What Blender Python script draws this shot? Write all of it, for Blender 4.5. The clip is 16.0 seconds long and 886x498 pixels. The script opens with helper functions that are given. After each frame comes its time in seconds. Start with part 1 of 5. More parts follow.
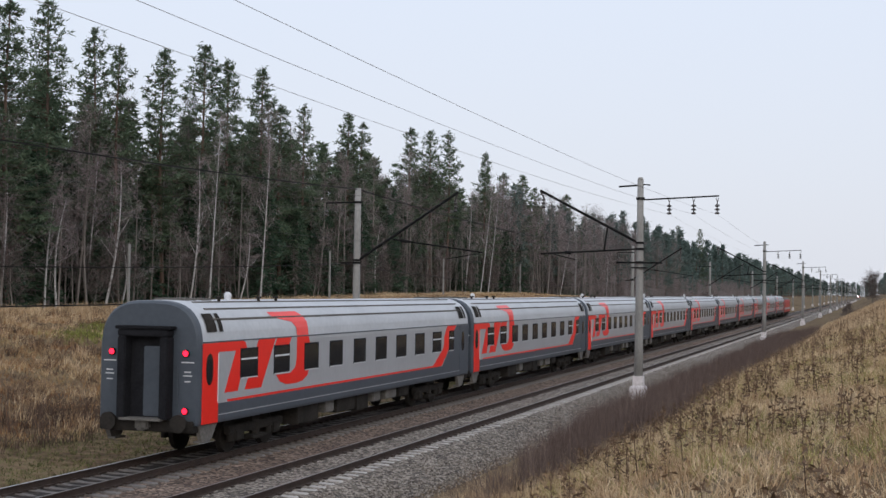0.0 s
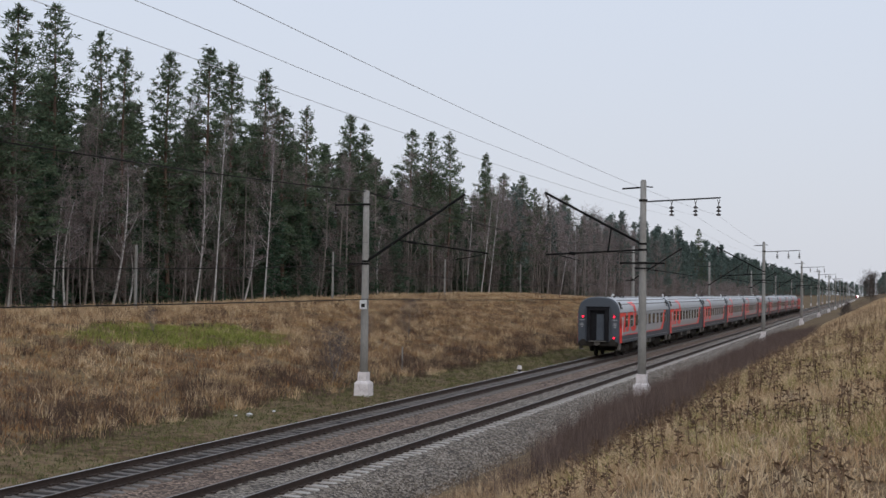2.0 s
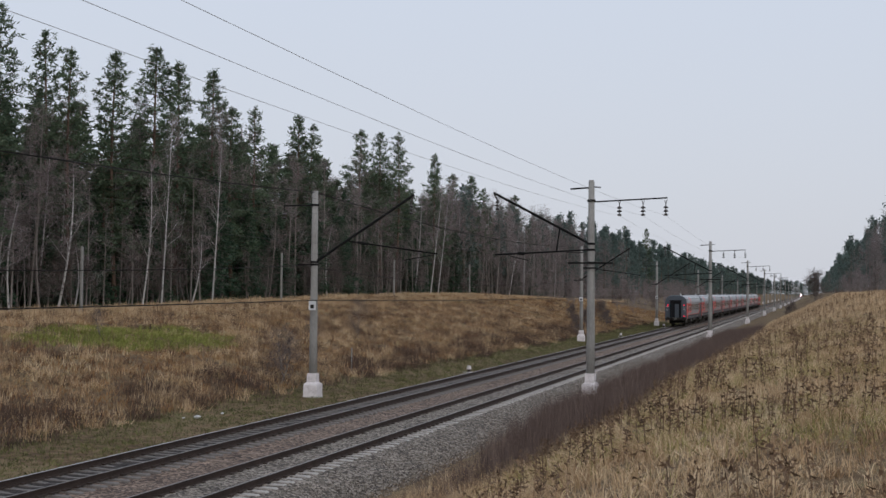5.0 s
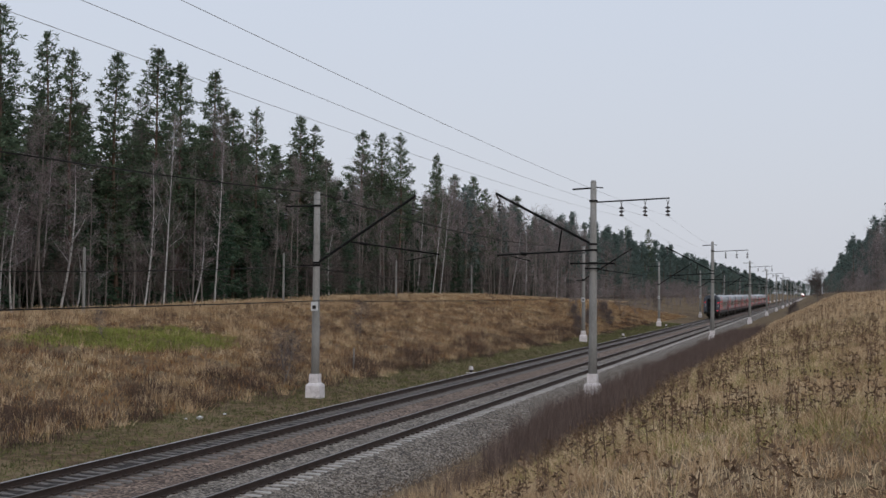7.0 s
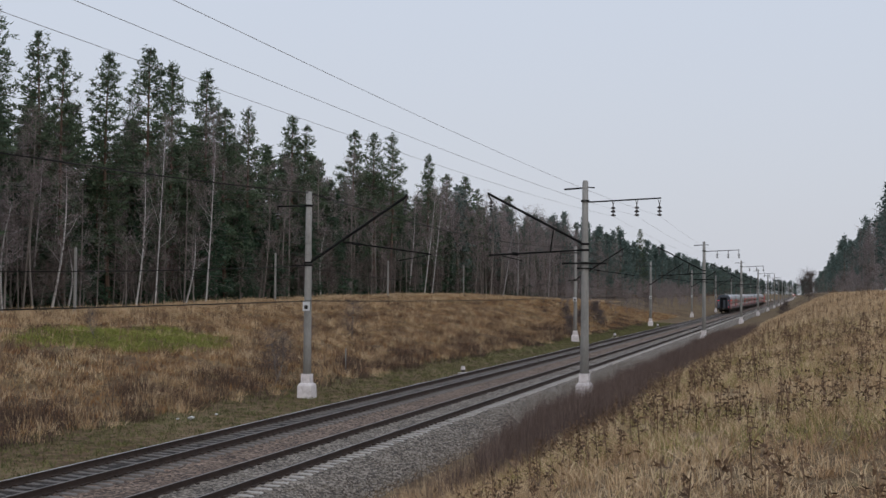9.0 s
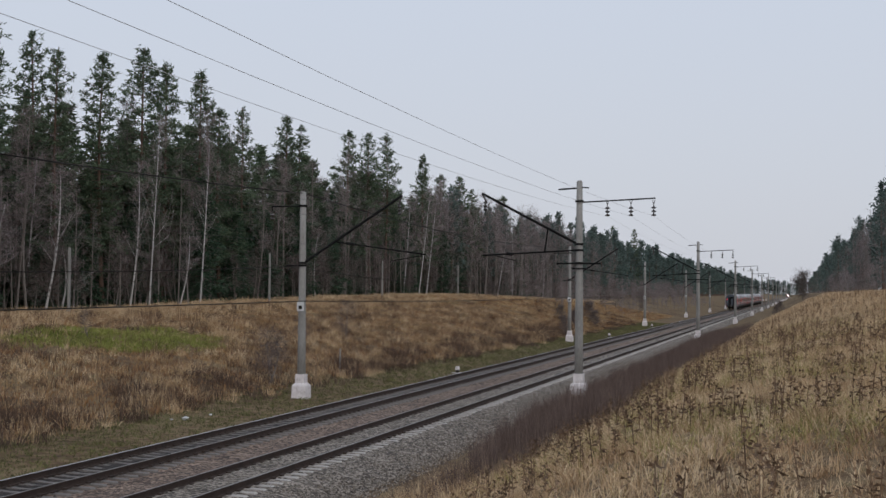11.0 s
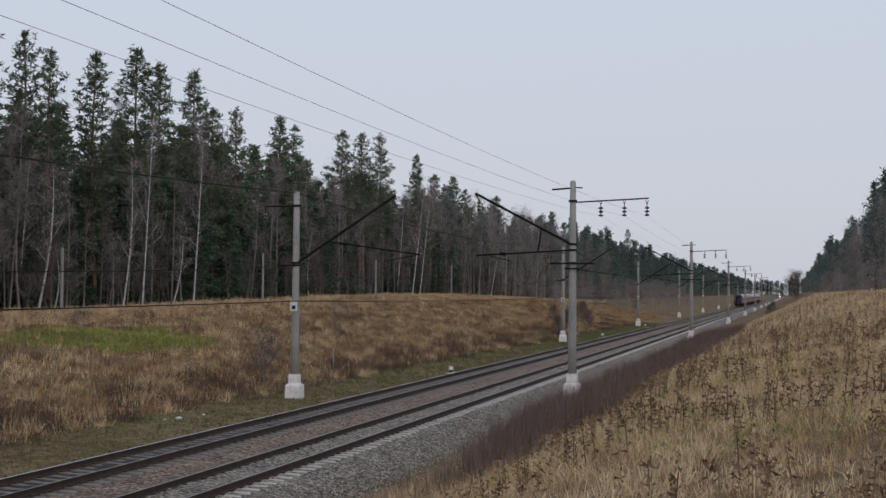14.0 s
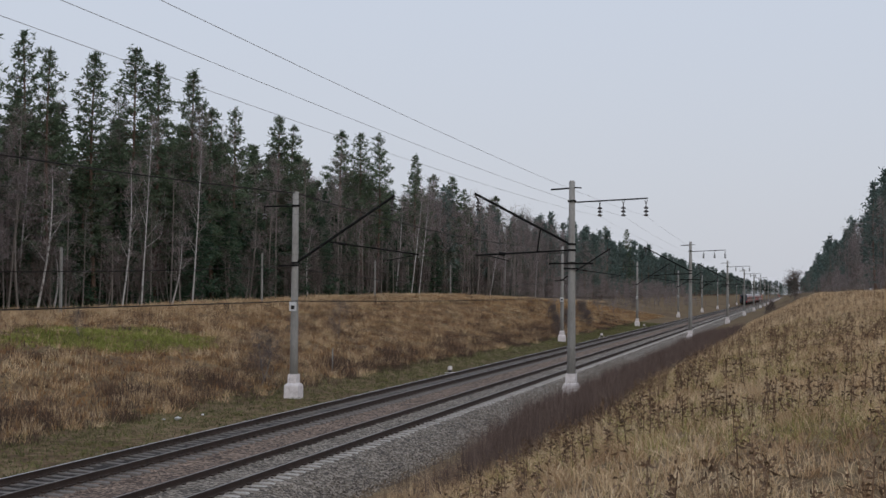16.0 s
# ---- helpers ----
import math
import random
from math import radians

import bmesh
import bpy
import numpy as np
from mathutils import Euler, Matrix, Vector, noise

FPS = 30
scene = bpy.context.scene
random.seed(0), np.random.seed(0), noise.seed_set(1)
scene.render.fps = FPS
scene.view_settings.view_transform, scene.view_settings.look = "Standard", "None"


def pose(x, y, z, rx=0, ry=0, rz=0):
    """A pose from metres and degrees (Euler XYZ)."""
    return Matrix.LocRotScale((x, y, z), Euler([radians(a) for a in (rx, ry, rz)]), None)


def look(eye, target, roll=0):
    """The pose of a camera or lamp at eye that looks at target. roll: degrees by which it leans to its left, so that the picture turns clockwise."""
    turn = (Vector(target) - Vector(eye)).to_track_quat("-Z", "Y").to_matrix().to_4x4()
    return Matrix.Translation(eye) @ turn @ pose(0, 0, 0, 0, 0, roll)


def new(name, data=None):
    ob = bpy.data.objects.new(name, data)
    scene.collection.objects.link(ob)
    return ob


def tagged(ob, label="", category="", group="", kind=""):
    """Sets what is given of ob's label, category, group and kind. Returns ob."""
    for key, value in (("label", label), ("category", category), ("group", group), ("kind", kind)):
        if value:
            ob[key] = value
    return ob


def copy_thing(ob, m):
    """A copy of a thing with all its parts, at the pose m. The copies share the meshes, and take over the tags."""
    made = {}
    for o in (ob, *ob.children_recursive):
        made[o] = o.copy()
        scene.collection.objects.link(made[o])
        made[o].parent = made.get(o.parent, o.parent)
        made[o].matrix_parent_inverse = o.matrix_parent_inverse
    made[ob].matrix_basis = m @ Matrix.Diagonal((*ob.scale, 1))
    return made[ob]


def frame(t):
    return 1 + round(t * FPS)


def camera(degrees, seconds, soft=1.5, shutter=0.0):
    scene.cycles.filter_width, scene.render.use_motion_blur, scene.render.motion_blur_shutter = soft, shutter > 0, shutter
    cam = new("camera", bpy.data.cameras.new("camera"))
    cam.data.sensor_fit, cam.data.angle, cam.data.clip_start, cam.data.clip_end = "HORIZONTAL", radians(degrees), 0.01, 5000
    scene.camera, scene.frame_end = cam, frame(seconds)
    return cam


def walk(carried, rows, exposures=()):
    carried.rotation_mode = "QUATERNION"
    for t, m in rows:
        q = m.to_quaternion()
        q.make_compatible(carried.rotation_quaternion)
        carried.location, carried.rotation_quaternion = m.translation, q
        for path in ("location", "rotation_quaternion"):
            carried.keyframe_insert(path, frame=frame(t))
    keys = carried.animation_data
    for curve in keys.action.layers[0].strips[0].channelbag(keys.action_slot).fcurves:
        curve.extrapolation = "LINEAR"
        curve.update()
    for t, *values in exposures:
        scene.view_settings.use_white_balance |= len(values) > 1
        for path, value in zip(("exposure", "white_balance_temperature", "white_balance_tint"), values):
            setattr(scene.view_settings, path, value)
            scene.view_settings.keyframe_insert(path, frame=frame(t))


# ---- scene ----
# World: y runs along the railway, x to its right-hand side, z up from the top of the rails.
cam = camera(37.94, 16.0)
EYE = (14.044, 0.0, 4.733)
PATH = [
    (0.0, 18.29, 1.77, -0.87, 1.3), (0.5, 19.48, 1.76, -1.05, 0), (1.0, 20.25, 1.76, -1.0, 0), (1.5, 19.22, 1.77, -0.85, 0),
    (2.0, 18.22, 1.78, -0.78, 0), (2.5, 17.54, 1.78, -0.75, 0), (3.0, 16.81, 1.79, -0.66, 0), (3.5, 16.46, 1.79, -0.6, 0),
    (4.0, 15.97, 1.81, -0.57, 0), (5.2, 15.98, 1.83, -0.52, 0), (6.5, 16.11, 1.85, -0.47, 0), (7.0, 16.06, 1.85, -0.47, 0), (7.5, 16.0, 1.85, -0.47, 0),
    (8.0, 15.91, 1.85, -0.45, 0), (8.5, 15.82, 1.85, -0.45, 0), (9.0, 15.7, 1.85, -0.45, 0), (10.2, 15.53, 1.855, -0.43, 0), (11.5, 15.39, 1.86, -0.42, 0),
    (12.0, 15.32, 1.86, -0.42, 0), (12.5, 15.26, 1.86, -0.42, 0), (13.0, 15.22, 1.86, -0.43, 0), (13.5, 15.19, 1.86, -0.43, 0),
    (14.0, 15.16, 1.86, -0.43, 0), (14.5, 15.15, 1.86, -0.43, 0), (15.0, 15.12, 1.86, -0.43, 0), (15.5, 15.12, 1.86, -0.43, 0),
    (16.0, 15.118, 1.86, -0.431, 0),
]
walk(cam, [(t, pose(EYE[0], EYE[1] + dy, EYE[2], 90 + p, r, a)) for t, a, p, r, dy in PATH],
     exposures=[(0.0, 0.35), (0.6, 0.25), (1.2, 0.18), (2.0, 0.16), (4.0, 0.1), (7.0, 0.05), (16.0, -0.02)])

# ---- light: an overcast sky and a very soft sun ----
world = bpy.data.worlds.new("world")
scene.world = world
world.use_nodes = True
wn, wl = world.node_tree.nodes, world.node_tree.links
sky = wn.new("ShaderNodeTexSky")
sky.sky_type, sky.sun_disc = "NISHITA", False
sky.sun_elevation, sky.sun_rotation = radians(24), radians(150)
sky.air_density, sky.dust_density = 1.0, 4.0
scaled = wn.new("ShaderNodeVectorMath")
scaled.operation = "SCALE"
scaled.inputs["Scale"].default_value = 0.1
wl.new(sky.outputs[0], scaled.inputs[0])
cover = wn.new("ShaderNodeMix")
cover.data_type = "RGBA"
cover.inputs[0].default_value = 0.9
cover.inputs[7].default_value = (0.64, 0.68, 0.765, 1)
place, axes = wn.new("ShaderNodeTexCoord"), wn.new("ShaderNodeSeparateXYZ")
cloud = wn.new("ShaderNodeValToRGB")
for e, (at, c) in zip(cloud.color_ramp.elements, ((0.0, (0.625, 0.645, 0.705, 1)), (0.3, (0.625, 0.69, 0.81, 1)))):
    e.position, e.color = at, c
wl.new(place.outputs["Generated"], axes.inputs[0]), wl.new(axes.outputs[2], cloud.inputs[0]), wl.new(cloud.outputs[0], cover.inputs[7])
wl.new(scaled.outputs[0], cover.inputs[6])
wl.new(cover.outputs[2], wn["Background"].inputs[0])
wn["Background"].inputs[1].default_value = 1.0
sun = new("sun", bpy.data.lights.new("sun", "SUN"))
sun.data.energy, sun.data.angle, sun.data.color = 0.6, radians(40), (1, 0.96, 0.9)
sun.matrix_world = look((60, -100, 60), (0, 0, 0))


# ---- materials ----
def material(name, rough=0.8, metal=0.0):
    m = bpy.data.materials.new(name)
    m.use_nodes = True
    b = m.node_tree.nodes["Principled BSDF"]
    b.inputs["Roughness"].default_value, b.inputs["Metallic"].default_value = rough, metal
    return m, m.node_tree.nodes, m.node_tree.links, b


def ramp_node(nodes, stops):
    r = nodes.new("ShaderNodeValToRGB")
    e = r.color_ramp.elements
    while len(e) < len(stops):
        e.new(0.5)
    for k, (at, c) in enumerate(stops):
        e[k].position, e[k].color = at, (*c, 1)
    return r


def noisy(name, stops, scale=3.0, fine=40.0, rough=0.85, metal=0.0, bump=0.3, stretch=(1, 1, 1), depth=0.02, spec=0.3):
    """Two scales of noise through a colour ramp, with relief."""
    m, n, l, b = material(name, rough, metal)
    b.inputs["Specular IOR Level"].default_value = spec
    tc, mp = n.new("ShaderNodeTexCoord"), n.new("ShaderNodeMapping")
    mp.inputs["Scale"].default_value = stretch
    l.new(tc.outputs["Object"], mp.inputs[0])
    a, c = n.new("ShaderNodeTexNoise"), n.new("ShaderNodeTexNoise")
    a.inputs["Scale"].default_value, a.inputs["Detail"].default_value = scale, 4
    c.inputs["Scale"].default_value, c.inputs["Detail"].default_value = fine, 3
    l.new(mp.outputs[0], a.inputs["Vector"]), l.new(mp.outputs[0], c.inputs["Vector"])
    mix = n.new("ShaderNodeMix")
    mix.inputs[0].default_value = 0.45
    l.new(a.outputs["Fac"], mix.inputs[2]), l.new(c.outputs["Fac"], mix.inputs[3])
    r = ramp_node(n, stops)
    l.new(mix.outputs[0], r.inputs[0]), l.new(r.outputs[0], b.inputs["Base Color"])
    bp = n.new("ShaderNodeBump")
    bp.inputs["Strength"].default_value, bp.inputs["Distance"].default_value = bump, depth
    l.new(c.outputs["Fac"], bp.inputs["Height"]), l.new(bp.outputs[0], b.inputs["Normal"])
    return m


def island(name, stops, patch=0.12, rough=0.8, spec=0.15, mixing=0.5, tuft=1.6, thin=0.0):
    """Colour by single blade or needle, mixed with broad patches and with tufts."""
    m, n, l, b = material(name, rough)
    b.inputs["Specular IOR Level"].default_value = spec
    g, tc, a = n.new("ShaderNodeNewGeometry"), n.new("ShaderNodeTexCoord"), n.new("ShaderNodeTexNoise")
    a.inputs["Scale"].default_value, a.inputs["Detail"].default_value = patch, 4
    l.new(tc.outputs["Object"], a.inputs["Vector"])
    st = n.new("ShaderNodeMapRange")
    st.inputs[1].default_value, st.inputs[2].default_value = 0.3, 0.7
    l.new(a.outputs["Fac"], st.inputs[0])
    clump = n.new("ShaderNodeTexNoise")
    clump.inputs["Scale"].default_value, clump.inputs["Detail"].default_value = tuft, 3
    l.new(tc.outputs["Object"], clump.inputs["Vector"])
    cs = n.new("ShaderNodeMapRange")
    cs.inputs[1].default_value, cs.inputs[2].default_value = 0.32, 0.68
    l.new(clump.outputs["Fac"], cs.inputs[0])
    both = n.new("ShaderNodeMix")
    both.inputs[0].default_value = 0.5
    l.new(st.outputs[0], both.inputs[2]), l.new(cs.outputs[0], both.inputs[3])
    mix = n.new("ShaderNodeMix")
    mix.inputs[0].default_value = mixing
    l.new(g.outputs["Random Per Island"], mix.inputs[2]), l.new(both.outputs[0], mix.inputs[3])
    r = ramp_node(n, stops)
    l.new(mix.outputs[0], r.inputs[0]), l.new(r.outputs[0], b.inputs["Base Color"])
    if thin:
        tr, ms = n.new("ShaderNodeBsdfTranslucent"), n.new("ShaderNodeMixShader")
        ms.inputs[0].default_value = thin
        l.new(r.outputs[0], tr.inputs["Color"]), l.new(b.outputs[0], ms.inputs[1]), l.new(tr.outputs[0], ms.inputs[2])
        l.new(ms.outputs[0], n["Material Output"].inputs[0])
    return m


M = {}
M["needle"] = island("pine_needles", [(0.2, (0.064, 0.092, 0.06)), (0.5, (0.104, 0.144, 0.089)), (0.8, (0.152, 0.19, 0.118))], 0.35, thin=0.3)
# Far needles: the haze of distance is put into the colour, bluish and pale.
M["far_needle"] = island("hazed_needles", [(0.2, (0.075, 0.108, 0.1)), (0.5, (0.115, 0.155, 0.14)), (0.8, (0.15, 0.195, 0.172))], 0.2, thin=0.35)
M["spruce"] = island("spruce_needles", [(0.2, (0.034, 0.062, 0.042)), (0.5, (0.058, 0.098, 0.062)), (0.8, (0.085, 0.128, 0.078))], 0.35, thin=0.2)
# Bare twigs with the wood's shade put into the colour; bushes share them.
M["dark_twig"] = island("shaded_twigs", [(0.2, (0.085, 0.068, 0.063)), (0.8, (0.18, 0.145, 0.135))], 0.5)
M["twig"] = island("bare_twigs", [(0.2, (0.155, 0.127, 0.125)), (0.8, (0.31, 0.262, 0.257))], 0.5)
M["pine_bark"] = noisy("pine_bark", [(0.3, (0.075, 0.055, 0.045)), (0.7, (0.2, 0.125, 0.09))], 1.2, 9, stretch=(1, 1, 0.25), bump=0.6)
M["birch_bark"] = noisy("birch_bark", [(0.36, (0.1, 0.09, 0.085)), (0.46, (0.42, 0.4, 0.39)), (0.7, (0.66, 0.64, 0.62))], 2.2, 5, stretch=(0.5, 0.5, 2.0), bump=0.2)
M["grey_bark"] = noisy("grey_bark", [(0.3, (0.12, 0.1, 0.09)), (0.7, (0.27, 0.24, 0.22))], 2, 9, stretch=(1, 1, 0.3), bump=0.4)
M["dry_grass"] = island("dry_grass", [(0.12, (0.17, 0.1, 0.055)), (0.34, (0.4, 0.262, 0.152)), (0.55, (0.58, 0.42, 0.255)), (0.78, (0.71, 0.56, 0.375)), (0.95, (0.36, 0.29, 0.125))], 0.4, mixing=0.72)
M["bank_grass"] = island("bank_grass", [(0.15, (0.06, 0.038, 0.026)), (0.33, (0.19, 0.1, 0.055)), (0.45, (0.32, 0.165, 0.07)), (0.57, (0.34, 0.225, 0.115)), (0.7, (0.49, 0.355, 0.205)), (0.86, (0.23, 0.19, 0.08))], 0.35, mixing=0.75, tuft=0.9)
M["green_grass"] = island("green_grass", [(0.2, (0.055, 0.058, 0.025)), (0.5, (0.1, 0.106, 0.041)), (0.85, (0.21, 0.2, 0.083))], 0.8)
M["olive_grass"] = island("olive_grass", [(0.2, (0.13, 0.115, 0.04)), (0.5, (0.27, 0.24, 0.085)), (0.85, (0.46, 0.4, 0.17))], 0.6)
M["weed"] = island("dead_weeds", [(0.2, (0.075, 0.049, 0.034)), (0.6, (0.175, 0.112, 0.072)), (0.9, (0.34, 0.23, 0.145))], 0.8)
M["lawn"] = island("green_lawn", [(0.2, (0.13, 0.145, 0.035)), (0.5, (0.22, 0.245, 0.06)), (0.85, (0.35, 0.34, 0.11))], 0.3)
M["dark_brush"] = island("dark_brush", [(0.2, (0.05, 0.034, 0.028)), (0.6, (0.1, 0.066, 0.052)), (0.9, (0.17, 0.12, 0.09))], 0.6)
M["stone"] = island("loose_stones", [(0.15, (0.055, 0.044, 0.036)), (0.5, (0.15, 0.124, 0.1)), (0.9, (0.38, 0.33, 0.28))], 0.5, mixing=0.2)
M["brush"] = island("bare_brush", [(0.15, (0.058, 0.04, 0.036)), (0.5, (0.125, 0.088, 0.076)), (0.85, (0.24, 0.18, 0.152))], 0.9, mixing=0.35)
M["rail_side"] = noisy("rusty_rail", [(0.3, (0.035, 0.026, 0.022)), (0.7, (0.075, 0.05, 0.04))], 3, 40, 0.7, 0.2)
# Polished steel, paler by a sky glint that is put into the colour.
M["rail_top"] = noisy("polished_rail_glint", [(0.3, (0.52, 0.52, 0.53)), (0.7, (0.64, 0.64, 0.65))], 2, 30, 0.55, 0.7, bump=0.05, stretch=(1, 0.1, 1))
# The same steel darker in colour, for rail heads that catch no glint.
M["rail_dim"] = noisy("dim_rail_head", [(0.3, (0.16, 0.14, 0.13)), (0.7, (0.3, 0.28, 0.27))], 2, 30, 0.45, 0.7, bump=0.05, stretch=(1, 0.1, 1))
M["sleeper"] = noisy("concrete_sleeper", [(0.3, (0.3, 0.275, 0.255)), (0.7, (0.54, 0.505, 0.47))], 4, 30, 0.9)
M["sleeper_dark"] = noisy("oily_sleeper", [(0.3, (0.085, 0.075, 0.07)), (0.7, (0.24, 0.215, 0.2))], 4, 30, 0.85)
M["concrete"] = noisy("weathered_concrete", [(0.3, (0.19, 0.185, 0.175)), (0.55, (0.29, 0.28, 0.265)), (0.75, (0.36, 0.35, 0.33))], 1.3, 18, 0.9, stretch=(1, 1, 0.3))
M["whitewash"] = noisy("whitewash", [(0.3, (0.42, 0.37, 0.36)), (0.5, (0.68, 0.63, 0.63)), (0.75, (0.78, 0.74, 0.74))], 3, 14, 0.9)
M["black_steel"] = noisy("tarred_steel", [(0.3, (0.008, 0.008, 0.009)), (0.7, (0.022, 0.021, 0.02))], 4, 30, 0.8, 0.0, spec=0.1)
M["insulator"] = noisy("brown_insulator", [(0.3, (0.05, 0.045, 0.045)), (0.7, (0.1, 0.09, 0.085))], 4, 30, 0.25)
M["wire"] = noisy("dull_wire", [(0.3, (0.36, 0.36, 0.365)), (0.7, (0.5, 0.5, 0.505))], 1, 10, 0.6, 0.1)
M["catenary"] = noisy("tarnished_wire", [(0.3, (0.07, 0.07, 0.072)), (0.7, (0.13, 0.13, 0.132))], 1, 10, 0.7)
M["cable"] = noisy("black_cable", [(0.3, (0.015, 0.015, 0.016)), (0.7, (0.03, 0.03, 0.03))], 1, 10, 0.6)
M["car_grey"] = noisy("light_grey_paint", [(0.3, (0.34, 0.345, 0.36)), (0.7, (0.41, 0.415, 0.43))], 0.5, 6, 0.28, bump=0.02, stretch=(1, 1, 0.5), spec=0.5)
M["car_roof"] = noisy("silver_roof_paint", [(0.3, (0.42, 0.43, 0.45)), (0.7, (0.53, 0.54, 0.56))], 0.6, 6, 0.4, 0.1, bump=0.03, spec=0.5)
M["car_dark"] = noisy("dark_grey_paint", [(0.3, (0.05, 0.06, 0.075)), (0.7, (0.075, 0.088, 0.107))], 0.6, 6, 0.42, bump=0.02, spec=0.4)
M["car_red"] = noisy("red_paint", [(0.3, (0.84, 0.02, 0.012)), (0.7, (0.92, 0.03, 0.018))], 0.6, 6, 0.28, bump=0.02, spec=0.5)
M["under"] = noisy("dirty_undercarriage", [(0.3, (0.016, 0.015, 0.014)), (0.7, (0.045, 0.039, 0.034))], 1.6, 12, 0.9, spec=0.1)
M["under_pale"] = noisy("dusty_grey_metal", [(0.3, (0.08, 0.075, 0.068)), (0.7, (0.2, 0.185, 0.17))], 1.6, 12, 0.8)
M["rubber"] = noisy("black_rubber", [(0.3, (0.01, 0.01, 0.012)), (0.7, (0.022, 0.022, 0.025))], 2, 14, 0.85, spec=0.1)
M["trim"] = noisy("pale_trim", [(0.3, (0.55, 0.55, 0.56)), (0.7, (0.68, 0.68, 0.69))], 2, 20, 0.5)
M["loco_red"] = noisy("locomotive_red", [(0.3, (0.42, 0.03, 0.025)), (0.7, (0.55, 0.05, 0.035))], 0.6, 6, 0.45)
M["glass"], _, _, gb = material("tinted_window", 0.06)
gb.inputs["Base Color"].default_value, gb.inputs["Specular IOR Level"].default_value = (0.018, 0.02, 0.022, 1), 0.5


def lamp_material(name, colour, power):
    m, n, l, b = material(name, 0.3)
    b.inputs["Base Color"].default_value = (*colour, 1)
    b.inputs["Emission Color"].default_value, b.inputs["Emission Strength"].default_value = (*colour, 1), power
    return m


M["tail"] = lamp_material("red_tail_light", (1.0, 0.012, 0.04), 2.4)
M["head"] = lamp_material("white_headlight", (1.0, 0.8, 0.8), 30.0)


def ballast_material():
    """Crushed stone: single stones by cells, rusty dust towards the old track, pale fresh stone at the new one."""
    m, n, l, b = material("crushed_stone", 0.92)
    tc = n.new("ShaderNodeTexCoord")
    vo, nz, sp = n.new("ShaderNodeTexVoronoi"), n.new("ShaderNodeTexNoise"), n.new("ShaderNodeSeparateXYZ")
    vo.inputs["Scale"].default_value, nz.inputs["Scale"].default_value = 13, 0.9
    nz.inputs["Detail"].default_value = 5
    l.new(tc.outputs["Object"], vo.inputs["Vector"]), l.new(tc.outputs["Object"], nz.inputs["Vector"]), l.new(tc.outputs["Object"], sp.inputs[0])
    bw = n.new("ShaderNodeRGBToBW")
    l.new(vo.outputs["Color"], bw.inputs[0])
    grey = ramp_node(n, [(0.25, (0.05, 0.041, 0.033)), (0.5, (0.15, 0.123, 0.098)), (0.75, (0.38, 0.33, 0.28))])
    rust = ramp_node(n, [(0.25, (0.045, 0.028, 0.021)), (0.5, (0.145, 0.09, 0.064)), (0.75, (0.33, 0.225, 0.165))])
    l.new(bw.outputs[0], grey.inputs[0]), l.new(bw.outputs[0], rust.inputs[0])
    rg = n.new("ShaderNodeMapRange")
    rg.inputs[1].default_value, rg.inputs[2].default_value = -0.7, -1.1
    l.new(sp.outputs[0], rg.inputs[0])
    ad = n.new("ShaderNodeMath")
    ad.operation, ad.use_clamp = "MULTIPLY_ADD", True
    ad.inputs[1].default_value, ad.inputs[2].default_value = 0.8, 0.0
    l.new(rg.outputs[0], ad.inputs[0])
    mix = n.new("ShaderNodeMix")
    mix.data_type = "RGBA"
    l.new(ad.outputs[0], mix.inputs[0]), l.new(grey.outputs[0], mix.inputs[6]), l.new(rust.outputs[0], mix.inputs[7])
    dirt = n.new("ShaderNodeMix")
    dirt.data_type, dirt.blend_type = "RGBA", "MULTIPLY"
    dirt.inputs[0].default_value = 0.7
    dr = ramp_node(n, [(0.3, (0.6, 0.56, 0.53)), (0.7, (1.1, 1.1, 1.1))])
    l.new(nz.outputs["Fac"], dr.inputs[0]), l.new(mix.outputs[2], dirt.inputs[6]), l.new(dr.outputs[0], dirt.inputs[7])
    # oil and brake dust between the rails of the old track
    oil = ramp_node(n, [(0.0, (1, 1, 1)), (0.12, (0.13, 0.125, 0.13)), (0.88, (0.13, 0.125, 0.13)), (1.0, (1, 1, 1))])
    span = n.new("ShaderNodeMapRange")
    span.inputs[1].default_value, span.inputs[2].default_value = -4.95, -3.25
    l.new(sp.outputs[0], span.inputs[0]), l.new(span.outputs[0], oil.inputs[0])
    oiled = n.new("ShaderNodeMix")
    oiled.data_type, oiled.blend_type = "RGBA", "MULTIPLY"
    oiled.inputs[0].default_value = 1.0
    l.new(dirt.outputs[2], oiled.inputs[6]), l.new(oil.outputs[0], oiled.inputs[7])
    l.new(oiled.outputs[2], b.inputs["Base Color"])
    bp = n.new("ShaderNodeBump")
    bp.inputs["Strength"].default_value, bp.inputs["Distance"].default_value = 0.9, 0.05
    l.new(vo.outputs["Distance"], bp.inputs["Height"]), l.new(bp.outputs[0], b.inputs["Normal"])
    return m


